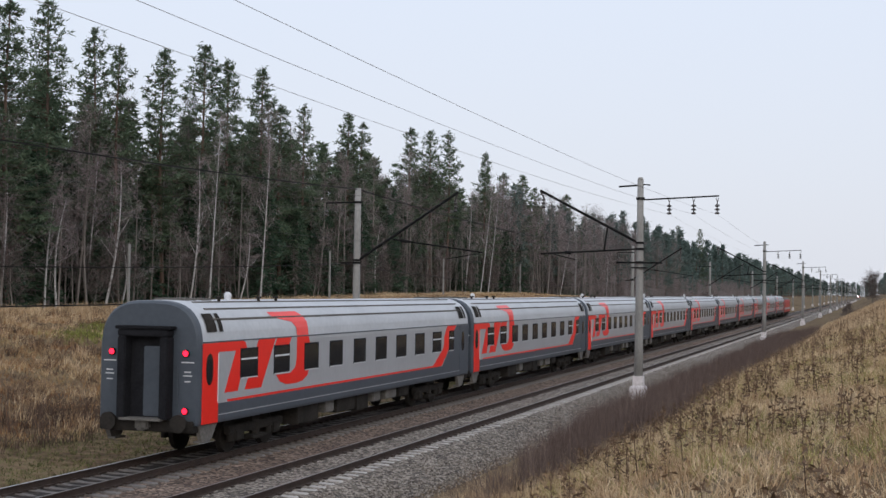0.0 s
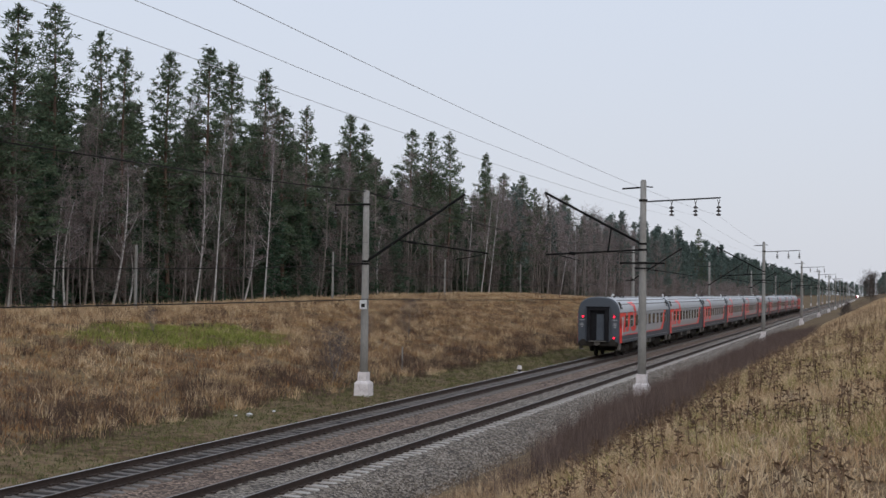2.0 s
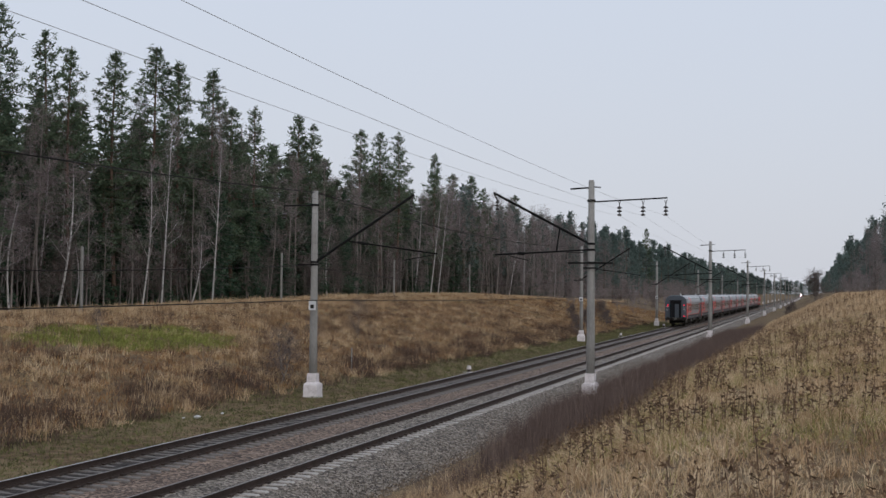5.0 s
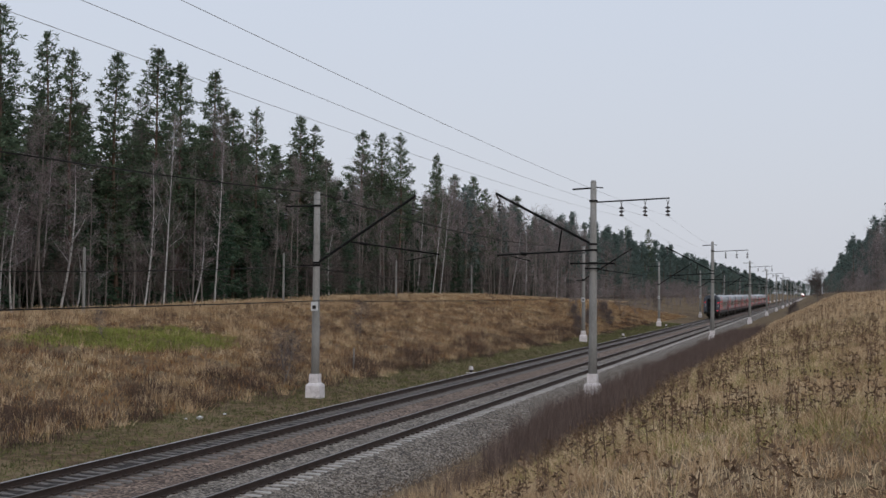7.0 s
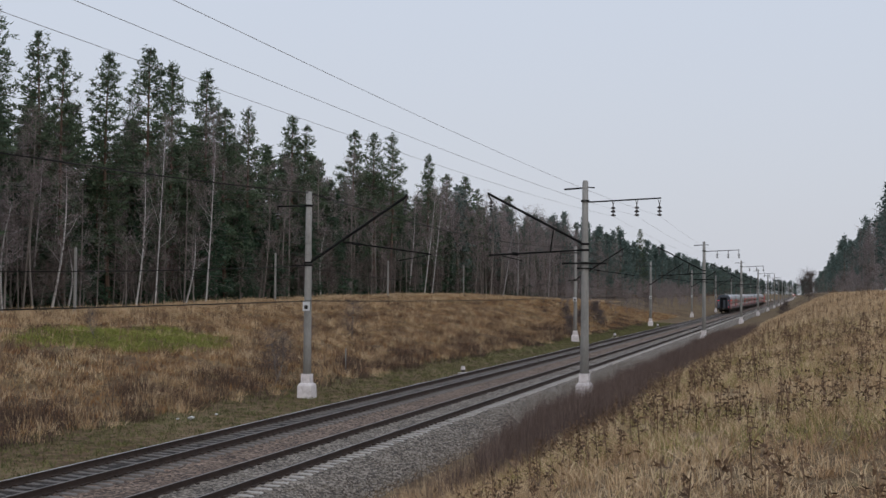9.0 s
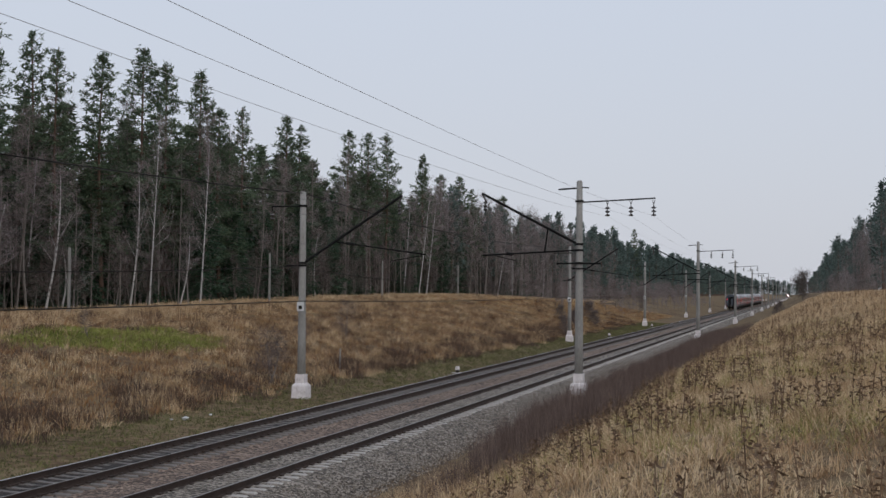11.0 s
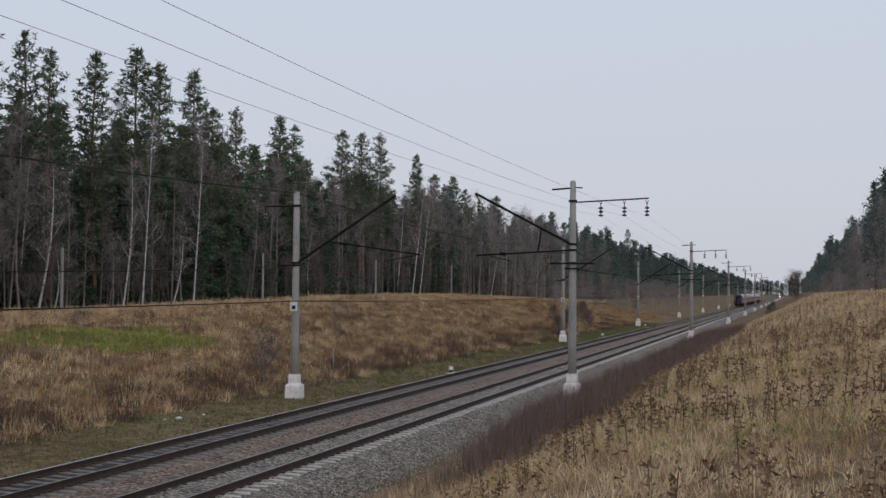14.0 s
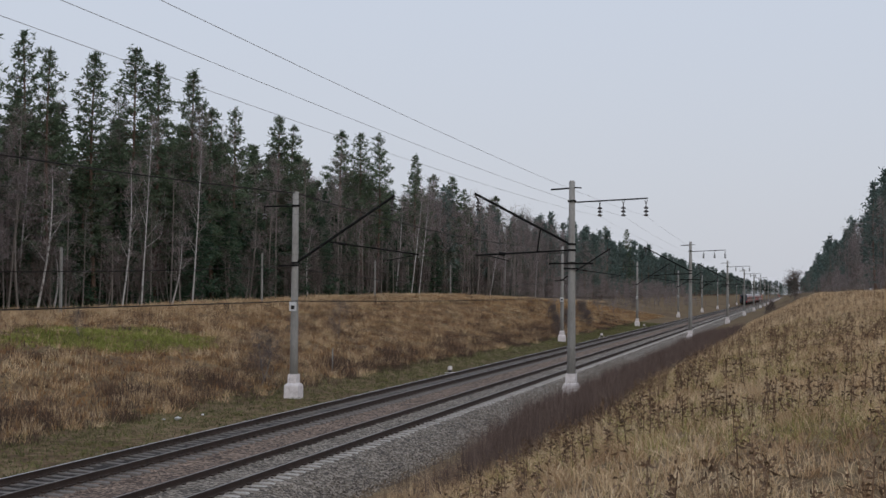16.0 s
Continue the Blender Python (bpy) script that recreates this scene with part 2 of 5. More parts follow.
def ground_material():
    """Soil under dead grass: brown, straw and mossy green patches."""
    m, n, l, b = material("grassy_soil", 0.95)
    b.inputs["Specular IOR Level"].default_value = 0.1
    tc = n.new("ShaderNodeTexCoord")
    a, c = n.new("ShaderNodeTexNoise"), n.new("ShaderNodeTexNoise")
    a.inputs["Scale"].default_value, a.inputs["Detail"].default_value = 0.12, 6
    c.inputs["Scale"].default_value, c.inputs["Detail"].default_value = 2.5, 8
    l.new(tc.outputs["Object"], a.inputs["Vector"]), l.new(tc.outputs["Object"], c.inputs["Vector"])
    mix = n.new("ShaderNodeMix")
    mix.inputs[0].default_value = 0.5
    l.new(a.outputs["Fac"], mix.inputs[2]), l.new(c.outputs["Fac"], mix.inputs[3])
    r = ramp_node(n, [(0.34, (0.06, 0.042, 0.028)), (0.45, (0.13, 0.085, 0.05)), (0.55, (0.2, 0.145, 0.085)), (0.66, (0.11, 0.105, 0.045))])
    l.new(mix.outputs[0], r.inputs[0]), l.new(r.outputs[0], b.inputs["Base Color"])
    bp = n.new("ShaderNodeBump")
    bp.inputs["Strength"].default_value, bp.inputs["Distance"].default_value = 0.8, 0.15
    l.new(c.outputs["Fac"], bp.inputs["Height"]), l.new(bp.outputs[0], b.inputs["Normal"])
    return m


M["ballast"], M["soil"] = ballast_material(), ground_material()


# ---- building helpers ----
def mesh_of(name, verts, faces, mats):
    me = bpy.data.meshes.new(name)
    me.from_pydata([tuple(v) for v in verts] if not isinstance(verts, np.ndarray) else verts.tolist(), [], faces if not isinstance(faces, np.ndarray) else faces.tolist())
    for m in mats if isinstance(mats, (list, tuple)) else [mats]:
        me.materials.append(m)
    me.update()
    return me


def thing(name, label, category, group="", kind=""):
    ob = new(name)
    ob.empty_display_size = 0.2
    return tagged(ob, label, category, group, kind)


def part(name, bm, mat, parent, label="", smooth=False):
    """Links a bmesh as one mesh object under a thing or a part."""
    me = bpy.data.meshes.new(name)
    bm.normal_update()
    bm.to_mesh(me)
    bm.free()
    for m in mat if isinstance(mat, (list, tuple)) else [mat]:
        me.materials.append(m)
    if smooth:
        me.shade_smooth()
    ob = new(name, me)
    ob.parent = parent
    return tagged(ob, label)


def put(name, me, parent, m=None, label=""):
    ob = new(name, me)
    ob.parent = parent
    if m is not None:
        ob.matrix_basis = m
    return tagged(ob, label)


def box(bm, x0, x1, y0, y1, z0, z1, bevel=0.0):
    r = bmesh.ops.create_cube(bm, size=1, matrix=Matrix.LocRotScale(((x0 + x1) / 2, (y0 + y1) / 2, (z0 + z1) / 2), None, (x1 - x0, y1 - y0, z1 - z0)))
    if bevel:
        bmesh.ops.bevel(bm, geom=list({e for v in r["verts"] for e in v.link_edges}), offset=bevel, segments=2, affect="EDGES")
    return bm


def rod(bm, a, b, r0, r1=None, sides=8):
    """A tapered round bar from a to b."""
    a, b = Vector(a), Vector(b)
    q = (b - a).to_track_quat("Z", "Y").to_matrix().to_4x4()
    bmesh.ops.create_cone(bm, cap_ends=True, segments=sides, radius1=r0, radius2=r0 if r1 is None else r1, depth=(b - a).length,
                          matrix=Matrix.Translation((a + b) / 2) @ q)
    return bm


def slab(bm, outline, x0, x1):
    """A plate: outline in (y, z), from x0 to x1."""
    a = [bm.verts.new((x0, y, z)) for y, z in outline]
    b = [bm.verts.new((x1, y, z)) for y, z in outline]
    bm.faces.new(a), bm.faces.new(b[::-1])
    for k in range(len(a)):
        j = (k + 1) % len(a)
        bm.faces.new((a[j], a[k], b[k], b[j]))
    bmesh.ops.recalc_face_normals(bm, faces=bm.faces)
    return bm


def loft(bm, rings, caps=True):
    """Skin through rings of equal counts."""
    vs = [[bm.verts.new(p) for p in ring] for ring in rings]
    for a, b in zip(vs, vs[1:]):
        for k in range(len(a)):
            j = (k + 1) % len(a)
            bm.faces.new((a[k], a[j], b[j], b[k]))
    if caps:
        bm.faces.new(vs[0][::-1]), bm.faces.new(vs[-1])
    bmesh.ops.recalc_face_normals(bm, faces=bm.faces)
    return bm


# ---- ground ----
PROFILE_X = [-3000, -300, -90, -60, -40, -33, -27, -20, -14, -11, -9, -7.4, -6.3, -5.6, 2.2, 2.9, 3.6, 4.6, 6.0, 7.5, 9.0, 11.0, 12.5, 14.0, 18, 24, 32, 60, 300, 3000]
PROFILE_Z = [6.0, 5.0, 3.8, 3.5, 3.25, 2.95, 2.3, 1.15, 0.15, -0.35, -0.45, -0.55, -0.65, -0.95, -0.95, -0.6, -0.3, -0.1, 0.15, 0.6, 1.25, 2.25, 2.85, 3.1, 3.35, 3.7, 4.3, 5.5, 7.0, 8.0]


def wave(x, y, s, seed):
    """A cheap smooth unevenness for arrays, about -1 to 1."""
    rg = np.random.RandomState(seed)
    out = 0
    for k in range(6):
        a, b, c = rg.uniform(-1, 1, 3)
        out = out + np.sin((a * x + b * y) / s * (1 + 0.5 * k) * 2 + c * 6.3)
    return out / 3.2


def ground_z(x, y):
    x, y = np.asarray(x, float), np.asarray(y, float)
    z = np.interp(x - 1.2 * np.clip((y - 45) / 55, 0, 1) * np.clip((x - 5) / 3, 0, 1), PROFILE_X, PROFILE_Z)
    free = np.clip((np.abs(x + 2.0) - 6.0) / 8.0, 0, 1)
    near = np.clip((np.hypot(x - 14, y) - 3) / 12, 0, 1)
    z = z + free * near * (0.11 * wave(x, y, 9, 1) + 0.08 * wave(x, y, 2.6, 2) + np.clip((-x - 9) / 6, 0, 1) * 0.14 * wave(x, y, 4.0, 3))
    z = z + 1.3 * np.clip((y - 15) / 110, 0, 1) * np.clip((x - 13.4) / 4.0, 0, 1)
    left = np.clip((-x - 14) / 20, 0, 1)
    z = z + left * (0.6 * np.exp(-((y - 190) / 60.0) ** 2) - 1.0 * np.clip((y - 230) / 120, 0, 1) - 0.6 * np.clip((150 - y) / 70, 0, 1))
    return z


def ground():
    xs = np.unique(np.concatenate([np.linspace(-80, 60, 161), [-3000, -1500, -700, -300, -180, -120, 90, 140, 220, 400, 900, 3000]]))
    ys = np.unique(np.concatenate([np.linspace(-30, 230, 217), np.linspace(230, 600, 93), np.geomspace(600, 4500, 24), [-60, -150, -600, -3000]]))
    gx, gy = np.meshgrid(xs, ys)
    v = np.stack([gx, gy, ground_z(gx, gy)], -1).reshape(-1, 3)
    w, h = len(xs), len(ys)
    i = (np.arange(h - 1)[:, None] * w + np.arange(w - 1)).reshape(-1)
    me = mesh_of("ground", v, np.stack([i, i + 1, i + 1 + w, i + w], -1), M["soil"])
    me.shade_smooth()
    tagged(new("ground", me), "brown autumn ground with dead grass and mossy patches", "ground", kind="structure")


ground()


# ---- railway ----
TRACKS = (0.0, -4.1)
Y0, Y1 = -10.0, 2000.0


def ballast():
    outline = [(-6.9, -0.75), (-6.0, -0.32), (-5.5, -0.255), (-4.95, -0.215), (-3.25, -0.215), (-3.0, -0.235), (-2.75, -0.245), (-2.5, -0.27), (-1.5, -0.27), (-1.3, -0.23), (-0.85, -0.2), (-0.68, -0.165), (0.62, -0.165), (0.8, -0.195), (0.95, -0.2), (1.3, -0.21), (1.5, -0.235), (1.8, -0.27), (3.75, -0.75)]
    ys = np.unique(np.concatenate([np.arange(Y0, 160, 0.5), np.arange(160, 500, 4), np.geomspace(500, Y1, 14)]))
    fine = []
    for (xa, za), (xb, zb) in zip(outline, outline[1:]):
        k = max(1, int((xb - xa) / 0.35))
        fine += [(xa + (xb - xa) * i / k, za + (zb - za) * i / k) for i in range(k)]
    fine.append(outline[-1])
    rg = np.random.RandomState(3)
    v = np.array([[(x, y, z) for x, z in fine] for y in ys])
    v[..., 2] += rg.uniform(-0.018, 0.018, v.shape[:2])
    w, h = len(fine), len(ys)
    i = (np.arange(h - 1)[:, None] * w + np.arange(w - 1)).reshape(-1)
    me = mesh_of("ballast", v.reshape(-1, 3), np.stack([i, i + 1, i + 1 + w, i + w], -1), M["ballast"])
    tagged(new("ballast", me), "bed of grey and rusty crushed stone under the tracks", "ballast", kind="structure")


def rail_mesh():
    half = [(0.066, -0.18), (0.066, -0.168), (0.012, -0.15), (0.009, -0.05), (0.036, -0.035), (0.037, -0.006), (0.03, 0.0)]
    prof = half + [(-x, z) for x, z in half[::-1]]
    n = len(prof)
    v = [(x, y, z) for y in (Y0, Y1) for x, z in prof]
    f = [(k, (k + 1) % n, n + (k + 1) % n, n + k) for k in range(n)] + [tuple(range(n)), tuple(range(2 * n - 1, n - 1, -1))]
    me = mesh_of("rail", v, f, [M["rail_side"], M["rail_top"]])
    for p in me.polygons:
        p.material_index = int(abs(p.center.z) < 0.004 and abs(p.normal.z) > 0.9)
    return me


def sleeper_mesh(mat):
    """Concrete sleeper with thick seats under the rails and a thinner middle."""
    bm = bmesh.new()
    rings = []
    for x, w, z in ((-1.35, 0.085, -0.215), (-1.31, 0.1, -0.19), (-0.6, 0.1, -0.172), (-0.3, 0.088, -0.205), (0.3, 0.088, -0.205), (0.6, 0.1, -0.172), (1.31, 0.1, -0.19), (1.35, 0.085, -0.215)):
        rings.append([(x, -w - 0.03, -0.36), (x, w + 0.03, -0.36), (x, w, z), (x, -w, z)])
    loft(bm, rings)
    me = bpy.data.meshes.new("sleeper")
    bm.to_mesh(me)
    bm.free()
    me.materials.append(mat)
    return me


def fastening_mesh():
    bm = bmesh.new()
    for s in (-0.76, 0.76):
        for d in (-0.115, 0.115):
            box(bm, s + d - 0.05, s + d + 0.05, -0.06, 0.06, -0.19, -0.135)
    me = bpy.data.meshes.new("fastening")
    bm.to_mesh(me)
    bm.free()
    me.materials.append(M["rail_side"])
    return me


def many(me, offsets, name, mat):
    """The mesh repeated at the offsets, joined."""
    v = np.array([p.co[:] for p in me.vertices])
    o = np.asarray(offsets, float)
    vv = (v[None] + o[:, None]).reshape(-1, 3)
    f = []
    for k in range(len(o)):
        f += [[i + k * len(v) for i in p.vertices] for p in me.polygons]
    return mesh_of(name, vv, f, mat)


def railway():
    ballast()
    for k, x in enumerate(TRACKS):
        label = "railway track with worn shiny rails on concrete sleepers" if k else "railway track with brown rails on pale concrete sleepers"
        track = thing("railway_track", label, "railway track", "tracks")
        track.matrix_basis = pose(x, 0, 0)
        for s in (-0.76, 0.76):
            rm = rail_mesh()
            # only the far track's left rail keeps the painted glint
            if k == 0 or s > 0:
                rm.materials[1] = M["rail_dim"]
            put("rail", rm, track, pose(s, 0, 0))
        mat = M["sleeper_dark"] if k else M["sleeper"]
        sm, fm = sleeper_mesh(mat), fastening_mesh()
        first = 22.0
        rg = random.Random(7 + k)
        for i in range(298):
            put("sleeper", sm, track, pose(rg.uniform(-0.015, 0.015), first + i * 0.545, rg.uniform(-0.008, 0.006), 0, 0, rg.uniform(-0.4, 0.4)))
        tagged(put("far_sleeper_strip", many(sm, [(0, first + 298 * 0.545 + i * 0.545, 0) for i in range(500)], "far_sleeper_strip", mat), track), kind="stuff")
        tagged(put("fastening_strip", many(fm, [(0, first + i * 0.545, 0) for i in range(300)], "fastening_strip", M["rail_side"]), track), kind="stuff")


railway()

# ---- overhead line ----
RIGHT_X, LEFT_X = 4.07, -8.93
RIGHT_Y = [-15.0, 60.1, 134.0, 213.3, 290.5] + [290.5 + 76 * k for k in range(1, 12)]
LEFT_Y = [-17.0, 57.8, 132.5, 200.0] + [200.0 + 75 * k for k in range(1, 11)]


def shaft(bm, z0, z1, r0, r1):
    rings = []
    for z in np.linspace(z0, z1, 5):
        r = r0 + (r1 - r0) * (z - z0) / (z1 - z0)
        rings.append([(r * math.cos(a), r * math.sin(a), z) for a in np.linspace(0, 2 * math.pi, 16, endpoint=False)])
    return loft(bm, rings)


def insulator(bm, x, y, z, n=3, r=0.13, drop=0.17):
    rod(bm, (x, y, z + 0.12), (x, y, z - n * drop), 0.02)
    for k in range(n):
        c = z - 0.06 - k * drop
        rod(bm, (x, y, c), (x, y, c - 0.07), 0.05, r, 12)
        rod(bm, (x, y, c - 0.07), (x, y, c - 0.11), r, 0.06, 12)
    return bm


def foundation(bm, z0, z1, w):
    """Square block with sloped shoulders and a narrower collar."""
    rings = [[(sx * h, sy * h, z) for sx, sy in ((-1, -1), (1, -1), (1, 1), (-1, 1))] for z, h in
             ((z0, w * 1.05), (z1 - 0.28, w), (z1 - 0.2, w * 0.9), (z1 - 0.14, w * 0.66), (z1 + 0.28, w * 0.63))]
    return loft(bm, rings)


def mast_right():
    ob = thing("catenary_mast", "grey round concrete mast with steel brackets and whitewashed foot", "mast", "masts along the near track")
    part("shaft", shaft(bmesh.new(), 0.3, 9.89, 0.21, 0.14), M["concrete"], ob, smooth=True)
    cap = bmesh.new()
    rod(cap, (0, 0, 9.87), (0, 0, 9.97), 0.145, 0.1, 14)
    part("cap", cap, M["concrete"], ob)
    part("foundation", foundation(bmesh.new(), -1.0, 0.62, 0.36), M["whitewash"], ob, "whitewashed concrete footing")
    a = bmesh.new()
    rod(a, (-0.1, 0, 6.99), (-4.72, 0, 9.42), 0.06)
    part("cantilever", a, M["black_steel"], ob, "black slanted cantilever")
    a = bmesh.new()
    rod(a, (-0.1, 0, 6.69), (-4.65, 0, 6.45), 0.04)
    rod(a, (-3.2, 0, 6.5), (-3.5, 0, 6.53), 0.08)
    rod(a, (-4.0, 0, 6.42), (-3.0, 0, 6.18), 0.02)
    part("registration_tube", a, M["black_steel"], ob)
    a = bmesh.new()
    rod(a, (-1.65, 0, 6.63), (-1.5, 0, 7.71), 0.04)
    part("strut", a, M["black_steel"], ob)
    for z in (6.97, 6.69, 6.08, 9.0):
        a = bmesh.new()
        rod(a, (0, 0, z - 0.05), (0, 0, z + 0.05), 0.2, None, 14)
        part("clamp", a, M["black_steel"], ob)
    a = bmesh.new()
    box(a, -1.05, 1.05, -0.24, -0.18, 6.02, 6.1)
    rod(a, (-1.0, -0.2, 6.1), (-1.0, -0.2, 6.0), 0.05)
    box(a, -0.35, 0.35, -0.24, 0.24, 5.8, 5.86)
    part("side_bracket", a, M["black_steel"], ob)
    a = bmesh.new()
    rod(a, (0, 0, 8.94), (3.55, 0, 9.1), 0.034)
    part("crossarm", a, M["black_steel"], ob)
    for x in (1.32, 2.42, 3.47):
        i = bmesh.new()
        rod(i, (x - 0.06, 0, 9.02), (x, 0, 8.8), 0.015), rod(i, (x + 0.06, 0, 9.02), (x, 0, 8.8), 0.015)
        insulator(i, x, 0, 8.78)
        part("insulator", i, M["insulator"], ob)
    a = bmesh.new()
    rod(a, (0, 0, 9.62), (-1.0, 0, 9.56), 0.04), rod(a, (0, 0, 9.66), (0.45, 0, 9.62), 0.03)
    part("top_bracket", a, M["black_steel"], ob)
    i = insulator(bmesh.new(), -4.55, 0, 9.1, 3, 0.11)
    rod(i, (-4.72, 0, 9.4), (-4.5, 0, 9.0), 0.04)
    part("messenger_insulator", i, M["insulator"], ob)
    return ob


def mast_left():
    ob = thing("catenary_mast", "grey concrete mast with black cantilever and whitewashed foot", "mast", "masts along the far track")
    part("shaft", shaft(bmesh.new(), 0.2, 9.43, 0.2, 0.14), M["concrete"], ob, smooth=True)
    part("foundation", foundation(bmesh.new(), -1.0, 0.42, 0.35), M["whitewash"], ob, "whitewashed concrete footing")
    a = bmesh.new()
    rod(a, (0.1, 0, 6.05), (4.98, 0, 9.2), 0.065)
    part("cantilever", a, M["black_steel"], ob, "black slanted cantilever")
    a = bmesh.new()
    rod(a, (1.75, 0, 7.02), (6.15, 0, 6.42), 0.035)
    rod(a, (2.2, 0, 6.96), (2.6, 0, 6.9), 0.07)
    rod(a, (4.4, 0, 6.1), (6.0, 0, 6.38), 0.02)
    part("registration_tube", a, M["black_steel"], ob)
    a = bmesh.new()
    rod(a, (0, 0, 8.76), (-1.62, 0, 8.74), 0.035), rod(a, (-1.6, 0, 8.74), (-1.6, 0, 8.5), 0.025)
    part("side_arm", a, M["black_steel"], ob)
    part("insulator", insulator(bmesh.new(), -1.6, 0, 8.45, 2, 0.13), M["insulator"], ob)
    a = bmesh.new()
    box(a, -0.75, 0.1, -0.24, -0.18, 5.86, 5.92)
    part("side_bracket", a, M["black_steel"], ob)
    i = insulator(bmesh.new(), 4.85, 0, 8.8, 3, 0.1)
    rod(i, (4.95, 0, 9.18), (4.8, 0, 8.7), 0.045)
    part("messenger_insulator", i, M["insulator"], ob)
    a = bmesh.new()
    box(a, -0.17, 0.17, -0.235, -0.19, 3.72, 4.2)
    plate = part("number_plate", a, M["trim"], ob, "small white plate")
    a = bmesh.new()
    box(a, -0.09, 0.09, -0.243, -0.236, 3.8, 3.98)
    part("plate_mark", a, M["under"], plate)
    for z in (6.02, 5.9, 8.76):
        a = bmesh.new()
        rod(a, (0, 0, z - 0.05), (0, 0, z + 0.05), 0.19, None, 14)
        part("clamp", a, M["black_steel"], ob)
    return ob


def masts():
    a = mast_right()
    a.matrix_basis = pose(RIGHT_X, RIGHT_Y[1], 0)
    for y in RIGHT_Y[2:]:
        copy_thing(a, pose(RIGHT_X, y, 0))
    copy_thing(a, pose(RIGHT_X, RIGHT_Y[0], 0))
    b = mast_left()
    b.matrix_basis = pose(LEFT_X, LEFT_Y[1], 0)
    for y in LEFT_Y[2:]:
        copy_thing(b, pose(LEFT_X, y, 0))
    copy_thing(b, pose(LEFT_X, LEFT_Y[0], 0))


def wire(name, label, x, z, ys, sag, r, mat, sway=0.0):
    """One line hung from support to support."""
    pts = []
    for k, (a, b) in enumerate(zip(ys, ys[1:])):
        for i in range(14):
            u = i / 14
            pts.append((x + sway * ((1 if k % 2 else -1) * (2 * u - 1)), a + (b - a) * u, z - 4 * sag * u * (1 - u)))
    bm = bmesh.new()
    loft(bm, [[(px + r * math.cos(a), py, pz + r * math.sin(a)) for a in (0.5, 2.6, 4.7)] for px, py, pz in pts])
    me = bpy.data.meshes.new(name)
    bm.to_mesh(me)
    bm.free()
    me.materials.append(mat)
    tagged(new(name, me), label, "wire", "overhead wires")


def wires():
    for x in (5.39, 6.49, 7.54):
        wire("power_line", "thin grey power line hung from insulators", x, 8.28, RIGHT_Y, 0.5, 0.0045, M["wire"])
    wire("messenger_wire", "dark catenary wire above the track", -0.5, 8.6, RIGHT_Y, 1.3, 0.006, M["catenary"], 0.2)
    wire("messenger_wire", "dark catenary wire above the track", -4.1, 8.3, LEFT_Y, 1.3, 0.006, M["catenary"], 0.2)
    wire("contact_wire", "dark contact wire above the track", -0.2, 6.15, RIGHT_Y, 0.05, 0.0055, M["catenary"], 0.3)
    wire("contact_wire", "dark contact wire above the track", -4.1, 6.1, LEFT_Y, 0.05, 0.0055, M["catenary"], 0.3)
    wire("feeder_cable", "black cable running along the mast tops", LEFT_X, 9.38, LEFT_Y, 0.75, 0.03, M["cable"])
    wire("signal_cable", "black cable sagging between masts", LEFT_X - 0.7, 5.86, LEFT_Y, 0.75, 0.022, M["cable"])
    wire("signal_cable", "thick black cable low on the masts", LEFT_X + 0.2, 4.2, LEFT_Y, 0.15, 0.028, M["cable"])


masts()
wires()


# ---- the train ----
LENGTH = 24.0
PITCH = 24.54


def section(w=1.51, top=4.32, eave=3.22, base=1.04):
    """Half outline of a carriage, from the sill over the roof's middle line."""
    pts = [(w - 0.02, base), (w, base + 0.08), (w, 1.56), (w, 2.5), (w, eave - 0.1), (w - 0.01, eave)]
    for a in np.linspace(12, 90, 9):
        c, s = math.cos(radians(a)), math.sin(radians(a))
        pts.append(((w - 0.02) * c ** 0.62 if c > 1e-6 else 0.0, eave + (top - eave) * s ** 0.95))
    return pts


